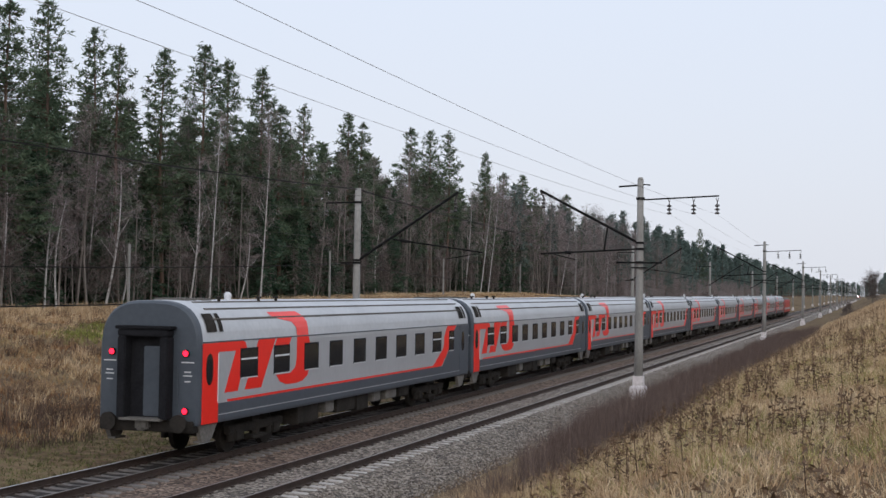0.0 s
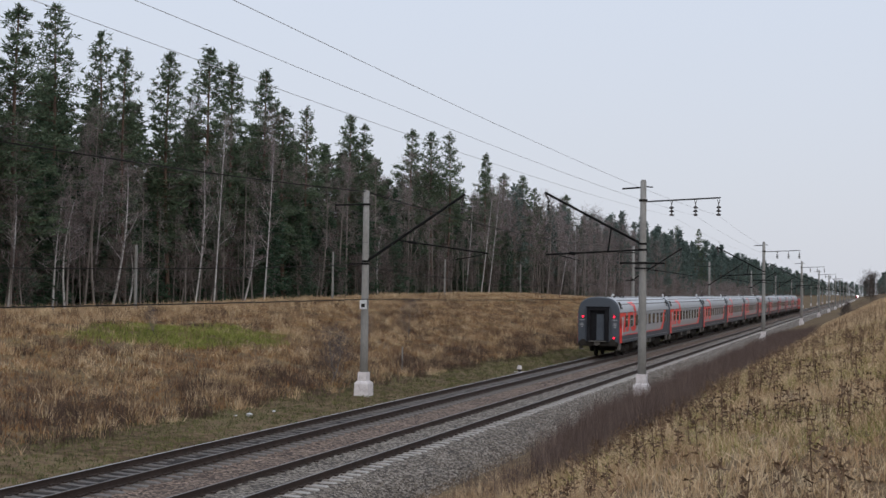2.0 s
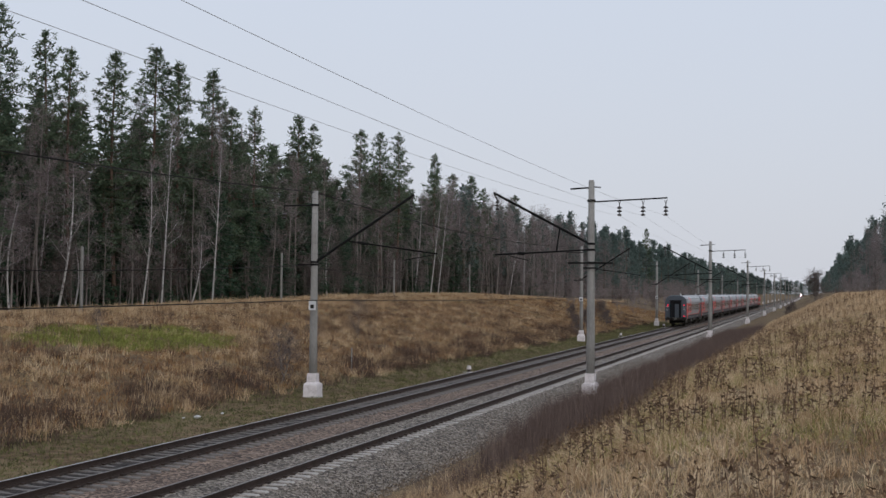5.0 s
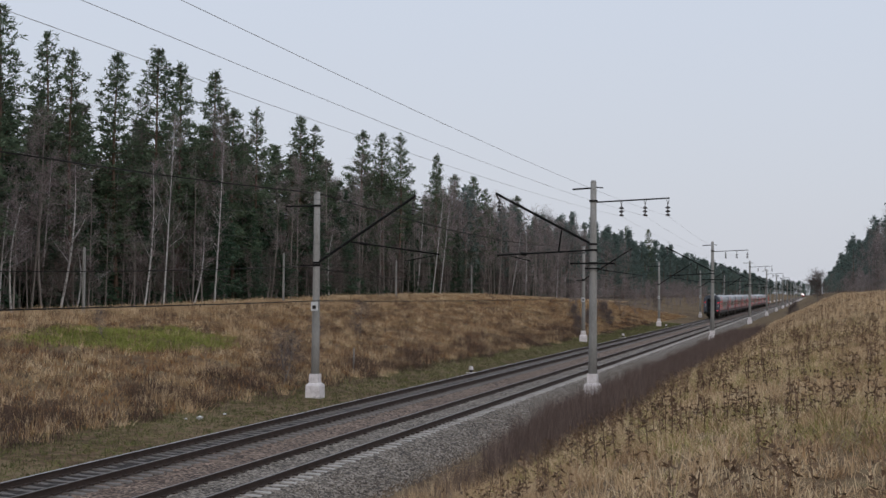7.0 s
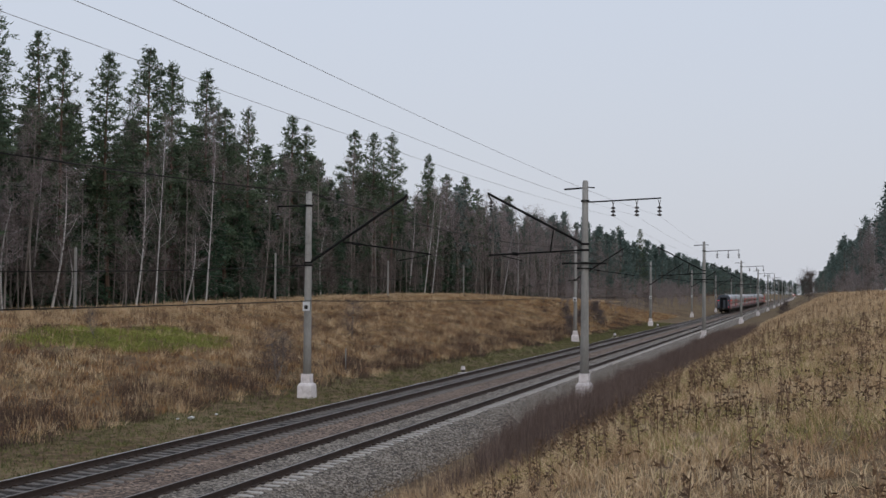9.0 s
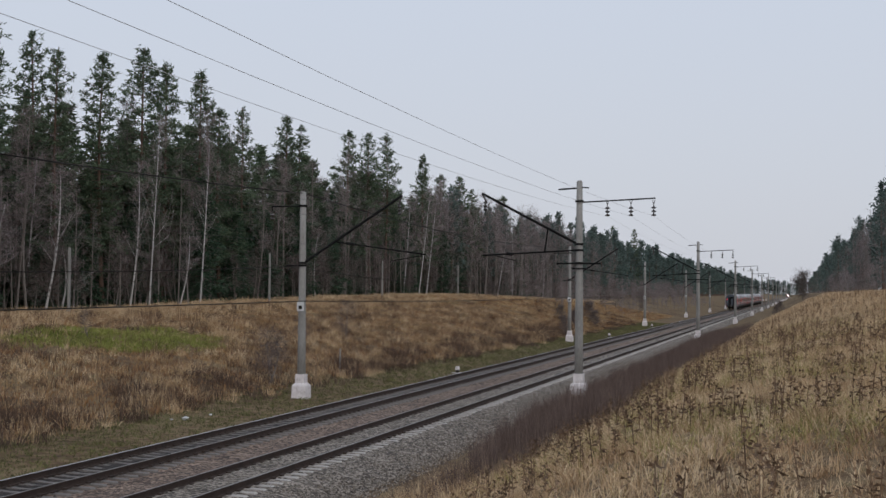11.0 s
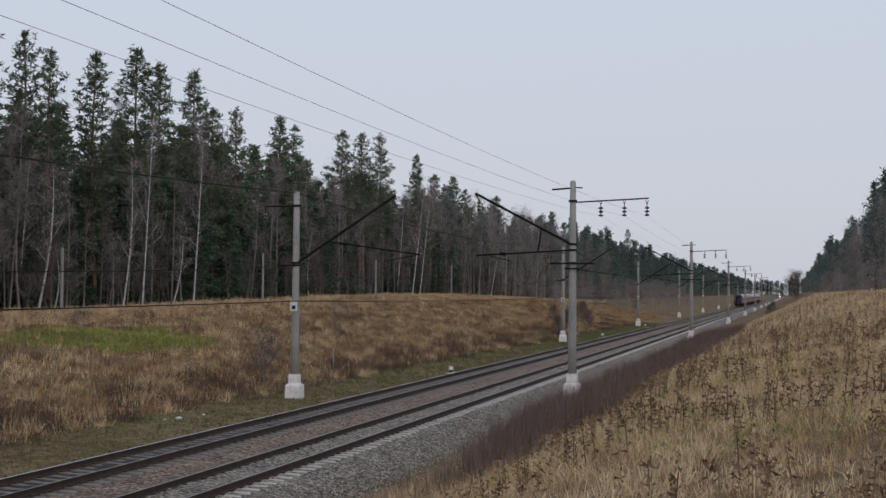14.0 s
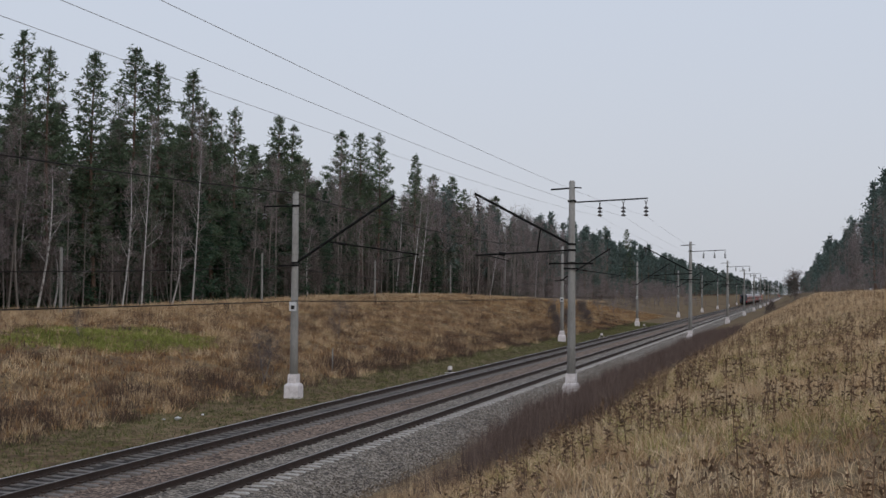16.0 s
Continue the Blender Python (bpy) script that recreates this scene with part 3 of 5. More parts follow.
def carriage():
    ob = thing("passenger_carriage", "grey railway carriage with red panels and dark skirt", "railway carriage", "carriages of the train")
    half = section()
    ring = half + [(-x, z) for x, z in half[-2::-1]]
    bm = bmesh.new()
    stations = [(0.0, 0.95), (0.06, 0.985), (0.2, 1.0), (LENGTH - 0.2, 1.0), (LENGTH - 0.06, 0.985), (LENGTH, 0.95)]
    loft(bm, [[(x * k, y, 2.6 + (z - 2.6) * (k if z > 2.6 else 1)) for x, z in ring] for y, k in stations])
    bm.normal_update()
    for f in bm.faces:
        c = f.calc_center_median()
        if abs(f.normal.y) > 0.8 or c.y < 0.15 or c.y > LENGTH - 0.15:
            f.material_index = 2
        elif c.z > 3.225:
            f.material_index = 1
        elif c.z < 1.5:
            f.material_index = 2
        f.smooth = c.z > 3.5 and abs(f.normal.y) < 0.5
    body = part("body", bm, [M["car_grey"], M["car_roof"], M["car_dark"]], ob)
    sides = [(1, 1.51), (-1, -1.51)]
    for s, x in sides:
        e = lambda d: x + s * d
        bm = slab(bmesh.new(), [(1.6, 1.565), (19.8, 1.565), (19.8, 1.63), (1.6, 1.63)], e(-0.002), e(0.004))
        part("red_stripe", bm, M["car_red"], body)
        bm = slab(bmesh.new(), [(1.1, 1.24), (23.0, 1.24), (23.0, 1.265), (1.1, 1.265)], e(-0.002), e(0.006))
        part("sill_line", bm, M["car_grey"], body)
        bm = slab(bmesh.new(), [(0.2, 3.2), (23.8, 3.2), (23.8, 3.235), (0.2, 3.235)], e(-0.03), e(0.012))
        part("gutter", bm, M["car_dark"], body)
        # red livery: plain bars and a bent band
        door = slab(bmesh.new(), [(0.18, 1.06), (1.05, 1.06), (1.05, 3.19), (0.18, 3.19)], e(-0.01), e(0.012))
        d = part("door", door, M["car_red"], ob, "red vestibule door")
        bm = slab(bmesh.new(), [(0.45 + 0.19 * math.cos(a) + 0.1, 2.5 + 0.42 * math.copysign(abs(math.sin(a)) ** 0.7, math.sin(a))) for a in np.linspace(0, 6.283, 18, endpoint=False)], e(0.0), e(0.018))
        part("door_window", bm, M["glass"], d)
        bm = bmesh.new()
        rod(bm, (e(0.03), 1.0, 1.6), (e(0.03), 1.0, 2.9), 0.015, None, 6)
        part("handrail", bm, M["trim"], d)
        for outline in ([(1.05, 3.21), (2.4, 3.21), (2.62, 3.15), (2.7, 3.02), (2.35, 2.2), (2.2, 1.82), (1.42, 1.82), (1.6, 2.15), (2.05, 2.94), (1.05, 2.94)],
                        [(2.62, 1.82), (3.65, 1.82), (4.55, 3.21), (3.45, 3.21)],
                        [(4.68, 3.21), (5.68, 3.21), (5.5, 2.98), (4.5, 2.98)]):
            part("red_bar", slab(bmesh.new(), outline, e(0.0), e(0.006)), M["car_red"], body)
        hook = [(6.05, 3.22), (6.9, 3.22), (7.0, 3.0), (7.0, 2.2), (6.85, 1.98), (6.5, 1.84), (6.0, 1.79), (5.3, 1.8), (4.9, 1.9), (4.62, 2.12), (5.6, 2.12), (5.95, 2.28), (6.05, 2.5)]
        part("red_hook", slab(bmesh.new(), hook, e(0.0), e(0.007)), M["car_red"], body)
        # the band goes on over the curve of the roof
        bm = bmesh.new()
        lens = [(6.05, 6.9, half[5]), (6.05, 6.9, half[6]), (5.8, 6.9, half[7]), (4.6, 6.75, half[8]), (4.4, 6.4, half[9])]
        vs = [[bm.verts.new(((p[0] + 0.012) * s, y, p[1] + 0.012)) for y in (a, (a + b) / 2, b)] for a, b, p in lens]
        for a, b in zip(vs, vs[1:]):
            for k in range(2):
                bm.faces.new((a[k], a[k + 1], b[k + 1], b[k]))
        part("red_roof_band", bm, M["car_red"], body)
        slant = [(19.0, 1.57), (20.2, 1.57), (21.2, 2.3), (21.6, 2.9), (22.1, 3.19), (20.9, 3.19), (20.5, 2.8), (20.4, 2.3)]
        part("red_slant", slab(bmesh.new(), slant, e(0.0), e(0.006)), M["car_red"], body)
        bm = slab(bmesh.new(), [(20.4, 1.1), (23.8, 1.1), (23.8, 3.19), (22.15, 3.19), (21.65, 2.9), (21.25, 2.3), (20.3, 1.57)], e(-0.002), e(0.005))
        part("dark_end_panel", bm, M["car_dark"], body)
        door = slab(bmesh.new(), [(22.6, 1.08), (23.45, 1.08), (23.45, 3.15), (22.6, 3.15)], e(-0.01), e(0.014))
        d = part("door", door, M["car_dark"], ob, "dark grey vestibule door")
        bm = slab(bmesh.new(), [(23.02 + 0.2 * math.cos(a), 2.5 + 0.42 * math.copysign(abs(math.sin(a)) ** 0.7, math.sin(a))) for a in np.linspace(0, 6.283, 18, endpoint=False)], e(0.0), e(0.02))
        part("door_window", bm, M["glass"], d)
        for k, c in enumerate((2.86, 5.0, 7.15, 9.13, 11.2, 13.25, 15.35, 17.45, 19.55, 21.45)):
            w = 0.3 if k == 9 else 0.5
            z0, z1 = 2.2, 2.94
            cut = 0.07
            frame_line = [(c - w - 0.05, z0 - 0.05), (c + w + 0.05, z0 - 0.05), (c + w + 0.05, z1 + 0.05), (c - w - 0.05, z1 + 0.05)]
            win = part("window", slab(bmesh.new(), frame_line, e(-0.01), e(0.01)), M["rubber"], ob)
            line = [(c - w + cut, z0), (c + w - cut, z0), (c + w, z0 + cut), (c + w, z1 - cut), (c + w - cut, z1), (c - w + cut, z1), (c - w, z1 - cut), (c - w, z0 + cut)]
            part("pane", slab(bmesh.new(), line, e(0.0), e(0.014)), M["glass"], win)
            if k in (0, 1, 8, 9):
                part("sash_bar", slab(bmesh.new(), [(c - w, 2.66), (c + w, 2.66), (c + w, 2.71), (c - w, 2.71)], e(0.0), e(0.024)), M["trim"], win)
            part("sill", slab(bmesh.new(), [(c - w, z0 - 0.06), (c + w, z0 - 0.06), (c + w, z0 - 0.03), (c - w, z0 - 0.03)], e(0.0), e(0.03)), M["trim"], win)
        # roof hatch grilles beside the ends
        for y in (0.45, 22.6):
            bm = bmesh.new()
            for k in range(6, 9):
                for yy, w in ((y, 0.55), (y + 0.68, 0.22)):
                    (pa, qa), (pb, qb) = half[k], half[k + 1]
                    bm.faces.new([bm.verts.new(((px + 0.02) * s, t, pz + 0.015)) for px, pz, t in ((pa, qa, yy), (pa, qa, yy + w), (pb, qb, yy + w), (pb, qb, yy))])
            part("roof_grille", bm, M["under"], body, "dark grille panel")
        # steps under the doors
        for y in (0.25, 22.65):
            bm = slab(bmesh.new(), [(y - 0.1, 1.06), (y + 0.95, 1.06), (y + 0.62, 0.62), (y + 0.12, 0.58)], s * 1.32, s * 1.44)
            box(bm, s * 1.3 - 0.12, s * 1.3 + 0.12, y + 0.1, y + 0.6, 0.55, 0.6)
            part("step", bm, M["under_pale"], ob, "grey folding step")
    # roof ribs and fittings
    for k in (8, 10, 12):
        for s in (-1, 1):
            px, pz = half[k]
            bm = box(bmesh.new(), s * px - 0.025, s * px + 0.025, 0.9, 23.1, pz - 0.03, pz + 0.028)
            part("roof_rib", bm, M["under_pale"], body)
    for y in (1.0, 1.9, 22.2):
        part("roof_cover", box(bmesh.new(), -0.5, 0.5, y, y + 0.6, 4.27, 4.37, 0.03), M["under_pale"], body)
    bm = bmesh.new()
    bmesh.ops.create_uvsphere(bm, u_segments=16, v_segments=10, radius=0.11, matrix=pose(0.3, 3.8, 4.44))
    rod(bm, (0.3, 3.8, 4.22), (0.3, 3.8, 4.4), 0.1, None, 12)
    part("antenna_dome", bm, M["trim"], body, "white antenna dome")
    for y in (2.7, 5.2, 6.4):
        bm = rod(bmesh.new(), (0.6, y, 4.15), (0.6, y, 4.38), 0.06, 0.04, 10)
        rod(bm, (0.6, y, 4.36), (0.6, y, 4.42), 0.11, 0.09, 10)
        part("roof_vent", bm, M["under"], body)
    # ends with gangway, lights and coupler
    for y, d in ((0.0, -1), (LENGTH, 1)):
        g = part("gangway", box(bmesh.new(), -0.76, 0.76, min(y, y + d * 0.34), max(y, y + d * 0.34), 3.36, 3.54, 0.03), M["rubber"], ob, "black rubber gangway frame")
        for x0, x1 in ((-0.76, -0.58), (0.58, 0.76)):
            part("gangway_post", box(bmesh.new(), x0 - (0.07 if x0 > 0 else 0.0), x1 + (0.07 if x0 < 0 else 0.0), min(y, y + d * 0.34), max(y, y + d * 0.34), 1.2, 3.355, 0.03), M["rubber"], g)
        # black panel: the shade of the deep gangway opening put into the colour
        part("recess_shade", box(bmesh.new(), -0.6, 0.6, min(y, y + d * 0.02), max(y, y + d * 0.02), 1.2, 3.36), M["rubber"], g)
        part("door_leaf", box(bmesh.new(), -0.12, 0.42, min(y, y + d * 0.05), max(y, y + d * 0.05), 1.25, 3.1, 0.02), M["car_dark"], g)
        part("fallplate", box(bmesh.new(), -0.62, 0.62, min(y, y + d * 0.42), max(y, y + d * 0.42), 1.16, 1.22, 0.01), M["under_pale"], g)
        part("rain_hood", box(bmesh.new(), -0.85, 0.85, min(y, y + d * 0.36), max(y, y + d * 0.36), 3.55, 3.64, 0.03), M["rubber"], g)
        part("buffer_beam", box(bmesh.new(), -1.4, 1.4, min(y - d * 0.3, y + d * 0.1), max(y - d * 0.3, y + d * 0.1), 0.85, 1.16, 0.03), M["under"], ob)
        c = box(bmesh.new(), -0.16, 0.16, min(y - d * 0.4, y + d * 0.26), max(y - d * 0.4, y + d * 0.26), 0.92, 1.2, 0.05)
        box(c, -0.25, 0.05, min(y + d * 0.02, y + d * 0.27), max(y + d * 0.02, y + d * 0.27), 0.88, 1.22, 0.06)
        part("coupler", c, M["under_pale"], ob)
        for x in (-1.05, 1.05):
            b = rod(bmesh.new(), (x, y, 1.1), (x, y + d * 0.26, 1.1), 0.14, 0.1, 12)
            rod(b, (x, y + d * 0.2, 1.1), (x, y + d * 0.26, 1.1), 0.24, None, 16)
            part("buffer", b, M["under"], ob)
            bm = bmesh.new()
            for z, w in ((2.18, 0.09), (2.33, 0.13), (2.43, 0.1), (2.68, 0.19)):
                box(bm, x * 1.12 - w, x * 1.12 + w, min(y, y + d * 0.006), max(y, y + d * 0.006), z, z + 0.03)
            part("stencil_bars", bm, M["trim"], ob)
            bm = rod(bmesh.new(), (x * 0.86, y + d * 0.03, 1.5), (x * 0.86, y + d * 0.03, 2.6), 0.018, None, 6)
            part("end_handrail", bm, M["car_dark"], ob)
    # bogies
    for c in (4.2, LENGTH - 4.2):
        bogie = thing("bogie", "", "")
        bogie.parent = ob
        f = bmesh.new()
        for x in (-1.05, 1.05):
            box(f, x - 0.09, x + 0.09, c - 1.75, c + 1.75, 0.55, 0.8, 0.03)
            for a in (-1.2, 1.2):
                box(f, x - 0.14, x + 0.14, c + a - 0.22, c + a + 0.22, 0.35, 0.68, 0.04)
                for o in (-0.32, 0.32):
                    rod(f, (x, c + a + o, 0.35), (x, c + a + o, 0.75), 0.1, None, 10)
            rod(f, (x, c, 0.35), (x, c, 0.85), 0.15, None, 10)
            box(f, x - 0.2, x + 0.2, c - 0.45, c + 0.45, 0.3, 0.42, 0.03)
        box(f, -1.1, 1.1, c - 0.25, c + 0.25, 0.5, 0.95)
        part("bogie_frame", f, M["under"], bogie)
        for a in (-1.2, 1.2):
            w = rod(bmesh.new(), (-0.9, c + a, 0.475), (0.9, c + a, 0.475), 0.08, None, 10)
            for x in (-0.76, 0.76):
                rod(w, (x - 0.065, c + a, 0.475), (x + 0.065, c + a, 0.475), 0.475, None, 28)
                rod(w, (x - 0.09 if x > 0 else x + 0.09, c + a, 0.475), (x - 0.06 if x > 0 else x + 0.06, c + a, 0.475), 0.5, None, 28)
            part("wheelset", w, M["under"], bogie)
    # boxes under the floor
    rg = random.Random(5)
    part("floor_frame", box(bmesh.new(), -1.3, 1.3, 0.3, LENGTH - 0.3, 1.0, 1.21), M["under"], ob)
    y = 6.6
    while y < 17.2:
        w = rg.choice((0.7, 1.1, 1.6, 2.2))
        for s in (-1, 1):
            d = rg.uniform(0.35, 0.62)
            pale = rg.random() < 0.25
            part("equipment_box", box(bmesh.new(), s * 0.75 - 0.58, s * 0.75 + 0.58, y, y + w, 1.05 - d, 1.05, 0.03), M["under_pale"] if pale else M["under"], ob)
        y += w + rg.uniform(0.15, 0.6)
    return ob


def tail_lights(car):
    for x, z in ((-1.1, 2.93), (1.13, 2.93), (1.13, 1.42)):
        bm = rod(bmesh.new(), (x, 0.05, z), (x, -0.05, z), 0.1, None, 16)
        lampob = part("tail_light", bm, M["rubber"], car, "lit red tail light")
        part("lens", rod(bmesh.new(), (x, -0.03, z), (x, -0.065, z), 0.075, None, 16), M["tail"], lampob)


def locomotive(name, label):
    ob = thing(name, label, "locomotive")
    ring = [(1.5, 1.0), (1.5, 3.0), (1.4, 3.5), (0.9, 3.95), (-0.9, 3.95), (-1.4, 3.5), (-1.5, 3.0), (-1.5, 1.0)]
    bm = bmesh.new()
    loft(bm, [[(x * k, y, z if z < 2 else 2 + (z - 2) * h) for x, z in ring] for y, k, h in ((0, 0.93, 0.75), (0.35, 0.98, 0.9), (0.9, 1, 1), (19.6, 1, 1), (20.2, 0.98, 0.9), (20.6, 0.93, 0.75))])
    bm.normal_update()
    for f in bm.faces:
        if f.calc_center_median().z > 3.4:
            f.material_index = 1
    part("body", bm, [M["loco_red"], M["under_pale"]], ob)
    part("frame_beam", box(bmesh.new(), -1.4, 1.4, -0.1, 20.7, 0.75, 1.02, 0.03), M["under"], ob)
    for s in (-1, 1):
        part("grey_band", box(bmesh.new(), min(s * 1.497, s * 1.507), max(s * 1.497, s * 1.507), 1.0, 19.6, 1.5, 1.9), M["car_grey"], ob)
        for y in (1.2, 18.4):
            part("side_window", box(bmesh.new(), min(s * 1.49, s * 1.51), max(s * 1.49, s * 1.51), y, y + 0.9, 2.2, 2.9), M["glass"], ob)
    for y, d in ((0.05, -1), (20.55, 1)):
        part("windscreen", box(bmesh.new(), -1.2, 1.2, y - 0.06 + d * 0.02, y + 0.06 + d * 0.02, 2.15, 2.85, 0.02), M["glass"], ob)
    for c in (3.8, 10.3, 16.8):
        f = box(bmesh.new(), -1.2, 1.2, c - 1.9, c + 1.9, 0.3, 0.75, 0.04)
        for a in (-1.1, 1.1):
            rod(f, (-0.85, c + a, 0.6), (0.85, c + a, 0.6), 0.6, None, 24)
        part("bogie", f, M["under"], ob)
    p = rod(bmesh.new(), (-0.6, 4, 4.0), (-0.6, 6, 5.6), 0.04)
    rod(p, (0.6, 4, 4.0), (0.6, 6, 5.6), 0.04), rod(p, (-0.8, 5.2, 6.1), (0.8, 5.2, 6.1), 0.05), rod(p, (0.6, 6, 5.6), (0.6, 5.2, 6.1), 0.03), rod(p, (-0.6, 6, 5.6), (-0.6, 5.2, 6.1), 0.03)
    part("pantograph", p, M["black_steel"], ob)
    return ob


def trains():
    first = carriage()
    cars = [first] + [copy_thing(first, pose(0, 0, 0)) for _ in range(9)]
    tail_lights(first)
    tagged(first, "last grey carriage with lit red tail lights and open gangway")
    loco = locomotive("electric_locomotive", "red electric locomotive pulling the carriages")
    coming = locomotive("oncoming_locomotive", "distant oncoming red locomotive with lit white headlights")
    for x, z in ((0, 3.55), (-1.0, 1.6), (1.0, 1.6)):
        l = part("headlight", rod(bmesh.new(), (x, -0.02, z), (x, -0.14, z), 0.36 if z > 2 else 0.26, None, 16), M["rubber"], coming, "lit white headlight")
        part("lens", rod(bmesh.new(), (x, -0.1, z), (x, -0.16, z), 0.33 if z > 2 else 0.22, None, 16), M["head"], l)
    return cars, loco, coming


CARS, LOCO, COMING = trains()


# ---- vegetation ----
def fast_mesh(name, verts, tris, mat):
    me = bpy.data.meshes.new(name)
    verts, tris = np.asarray(verts, np.float32).reshape(-1, 3), np.asarray(tris, np.int32).reshape(-1, 3)
    me.vertices.add(len(verts)), me.loops.add(len(tris) * 3), me.polygons.add(len(tris))
    me.vertices.foreach_set("co", verts.ravel())
    me.loops.foreach_set("vertex_index", tris.ravel())
    me.polygons.foreach_set("loop_start", np.arange(0, len(tris) * 3, 3, dtype=np.int32))
    me.materials.append(mat)
    me.update(calc_edges=True)
    return me


class Heap:
    """Collects vertices and triangles."""

    def __init__(self):
        self.v, self.t, self.n = [], [], 0

    def add(self, v, t):
        v = np.asarray(v, float).reshape(-1, 3)
        self.v.append(v), self.t.append(np.asarray(t, int).reshape(-1, 3) + self.n)
        self.n += len(v)

    def arrays(self):
        return np.concatenate(self.v), np.concatenate(self.t)

    def mesh(self, name, mat):
        return fast_mesh(name, *self.arrays(), mat)


def tube(heap, pts, radii, sides=6):
    pts = np.asarray(pts, float)
    d = np.gradient(pts, axis=0)
    d /= np.linalg.norm(d, axis=1)[:, None] + 1e-9
    up = np.where(np.abs(d[:, 2:3]) > 0.9, np.array([[1.0, 0, 0]]), np.array([[0, 0, 1.0]]))
    a = np.cross(d, up)
    a /= np.linalg.norm(a, axis=1)[:, None] + 1e-9
    b = np.cross(d, a)
    g = np.linspace(0, 2 * np.pi, sides, endpoint=False)
    r = np.asarray(radii, float)[:, None, None]
    v = pts[:, None] + r * (np.cos(g)[None, :, None] * a[:, None] + np.sin(g)[None, :, None] * b[:, None])
    t = []
    for i in range(len(pts) - 1):
        for k in range(sides):
            j = (k + 1) % sides
            p, q, s, w = i * sides + k, i * sides + j, (i + 1) * sides + j, (i + 1) * sides + k
            t += [(p, q, s), (p, s, w)]
    heap.add(v, t)


def sprays(heap, centres, n, length, width, rg, up=0.35):
    """Tufts of narrow needles that radiate from each centre."""
    c = np.repeat(np.asarray(centres, float), n, axis=0)
    m = len(c)
    d = rg.normal(size=(m, 3))
    d[:, 2] = d[:, 2] * 0.7 + up
    d /= np.linalg.norm(d, axis=1)[:, None]
    s = np.cross(d, rg.normal(size=(m, 3)))
    s /= np.linalg.norm(s, axis=1)[:, None] + 1e-9
    l = length * rg.uniform(0.6, 1.3, (m, 1))
    w = width * rg.uniform(0.6, 1.3, (m, 1))
    c = c + rg.normal(size=(m, 3)) * length * 0.25
    v = np.stack([c - s * w, c + s * w, c + d * l], 1)
    heap.add(v, np.arange(m * 3))


def pine_meshes(seed, h=22.0, start=0.45, spread=2.6, gap=0.74, needles=5, conic=False, thin=7.0, size=(0.36, 0.062), limbs=True, sides=7, dead=10):
    """Trunk and limbs, and a crown of flat pads of needles in uneven tiers."""
    rg = np.random.RandomState(seed)
    wood, crown = Heap(), Heap()
    bend = rg.uniform(-0.5, 0.5, 2)
    zs = np.linspace(-0.4, h, 9 if limbs else 4)
    axis = lambda z: np.array([bend[0] * math.sin(z / h * 2.5), bend[1] * math.sin(z / h * 3.1), z])
    tube(wood, [axis(z) for z in zs], [0.17 * (1 - 0.9 * max(z, 0) / h) + 0.02 for z in zs], sides)
    centres = []
    z = h * start
    while z < h - 0.15:
        rel = (z / h - start) / (1 - start)
        if conic:
            env = spread * (1 - rel) ** 0.8 + 0.2
        else:
            env = 1.08 * spread * (1 - rel) ** 0.68 * (0.6 + 0.4 * min(1.0, rel / 0.3)) + 0.18
        tier = rg.uniform(0.55, 1.18)
        count = rg.randint(4, 7)
        turn = rg.uniform(0, 6.28)
        for k in range(count):
            if not conic and rg.uniform() < 0.28 * (1 - rel):
                continue
            length = max(0.25, env * tier * rg.uniform(0.6, 1.12))
            a = turn + k * 6.283 / count + rg.uniform(-0.45, 0.45)
            rise = (-0.28 + 0.3 * rel if conic else -0.05 + 0.62 * rel + rg.uniform(-0.12, 0.12)) * length
            o = axis(z + rg.uniform(-0.2, 0.2))
            tip = o + np.array([math.cos(a) * length, math.sin(a) * length, rise])
            mid = (o + tip) / 2 + np.array([0, 0, -0.1 * length if not conic else 0.06 * length])
            if limbs:
                tube(wood, [o, mid, tip], [0.042 * (1.2 - rel), 0.028, 0.01], 3)
            m = max(3, int(length * thin))
            f = np.sqrt(rg.uniform(0.05, 1.06, m))[:, None] if not conic else rg.uniform(0.2, 1.03, m)[:, None]
            pts = o * (1 - f) ** 2 + mid * 2 * f * (1 - f) + tip * f ** 2
            side = rg.normal(size=m) * 0.2 * length * (0.3 + 0.7 * f[:, 0])
            lift = rg.normal(size=m) * 0.09 - (0.08 if conic else 0.0)
            centres.append(pts + np.stack([-math.sin(a) * side, math.cos(a) * side, lift], -1))
        z += gap * rg.uniform(0.75, 1.3) * (1.0 - 0.35 * rel)
    sprays(crown, np.concatenate(centres), needles, *size, rg, 0.4 if not conic else -0.1)
    for k in range((dead if not conic else 4) if limbs else 0):
        z = h * rg.uniform(0.18, max(start, 0.3))
        a, l = rg.uniform(0, 6.28), rg.uniform(0.5, 1.6)
        o = axis(z)
        tube(wood, [o, o + np.array([math.cos(a) * l, math.sin(a) * l, rg.uniform(-0.3, 0.3)])], [0.03, 0.008], 3)
    return wood, crown


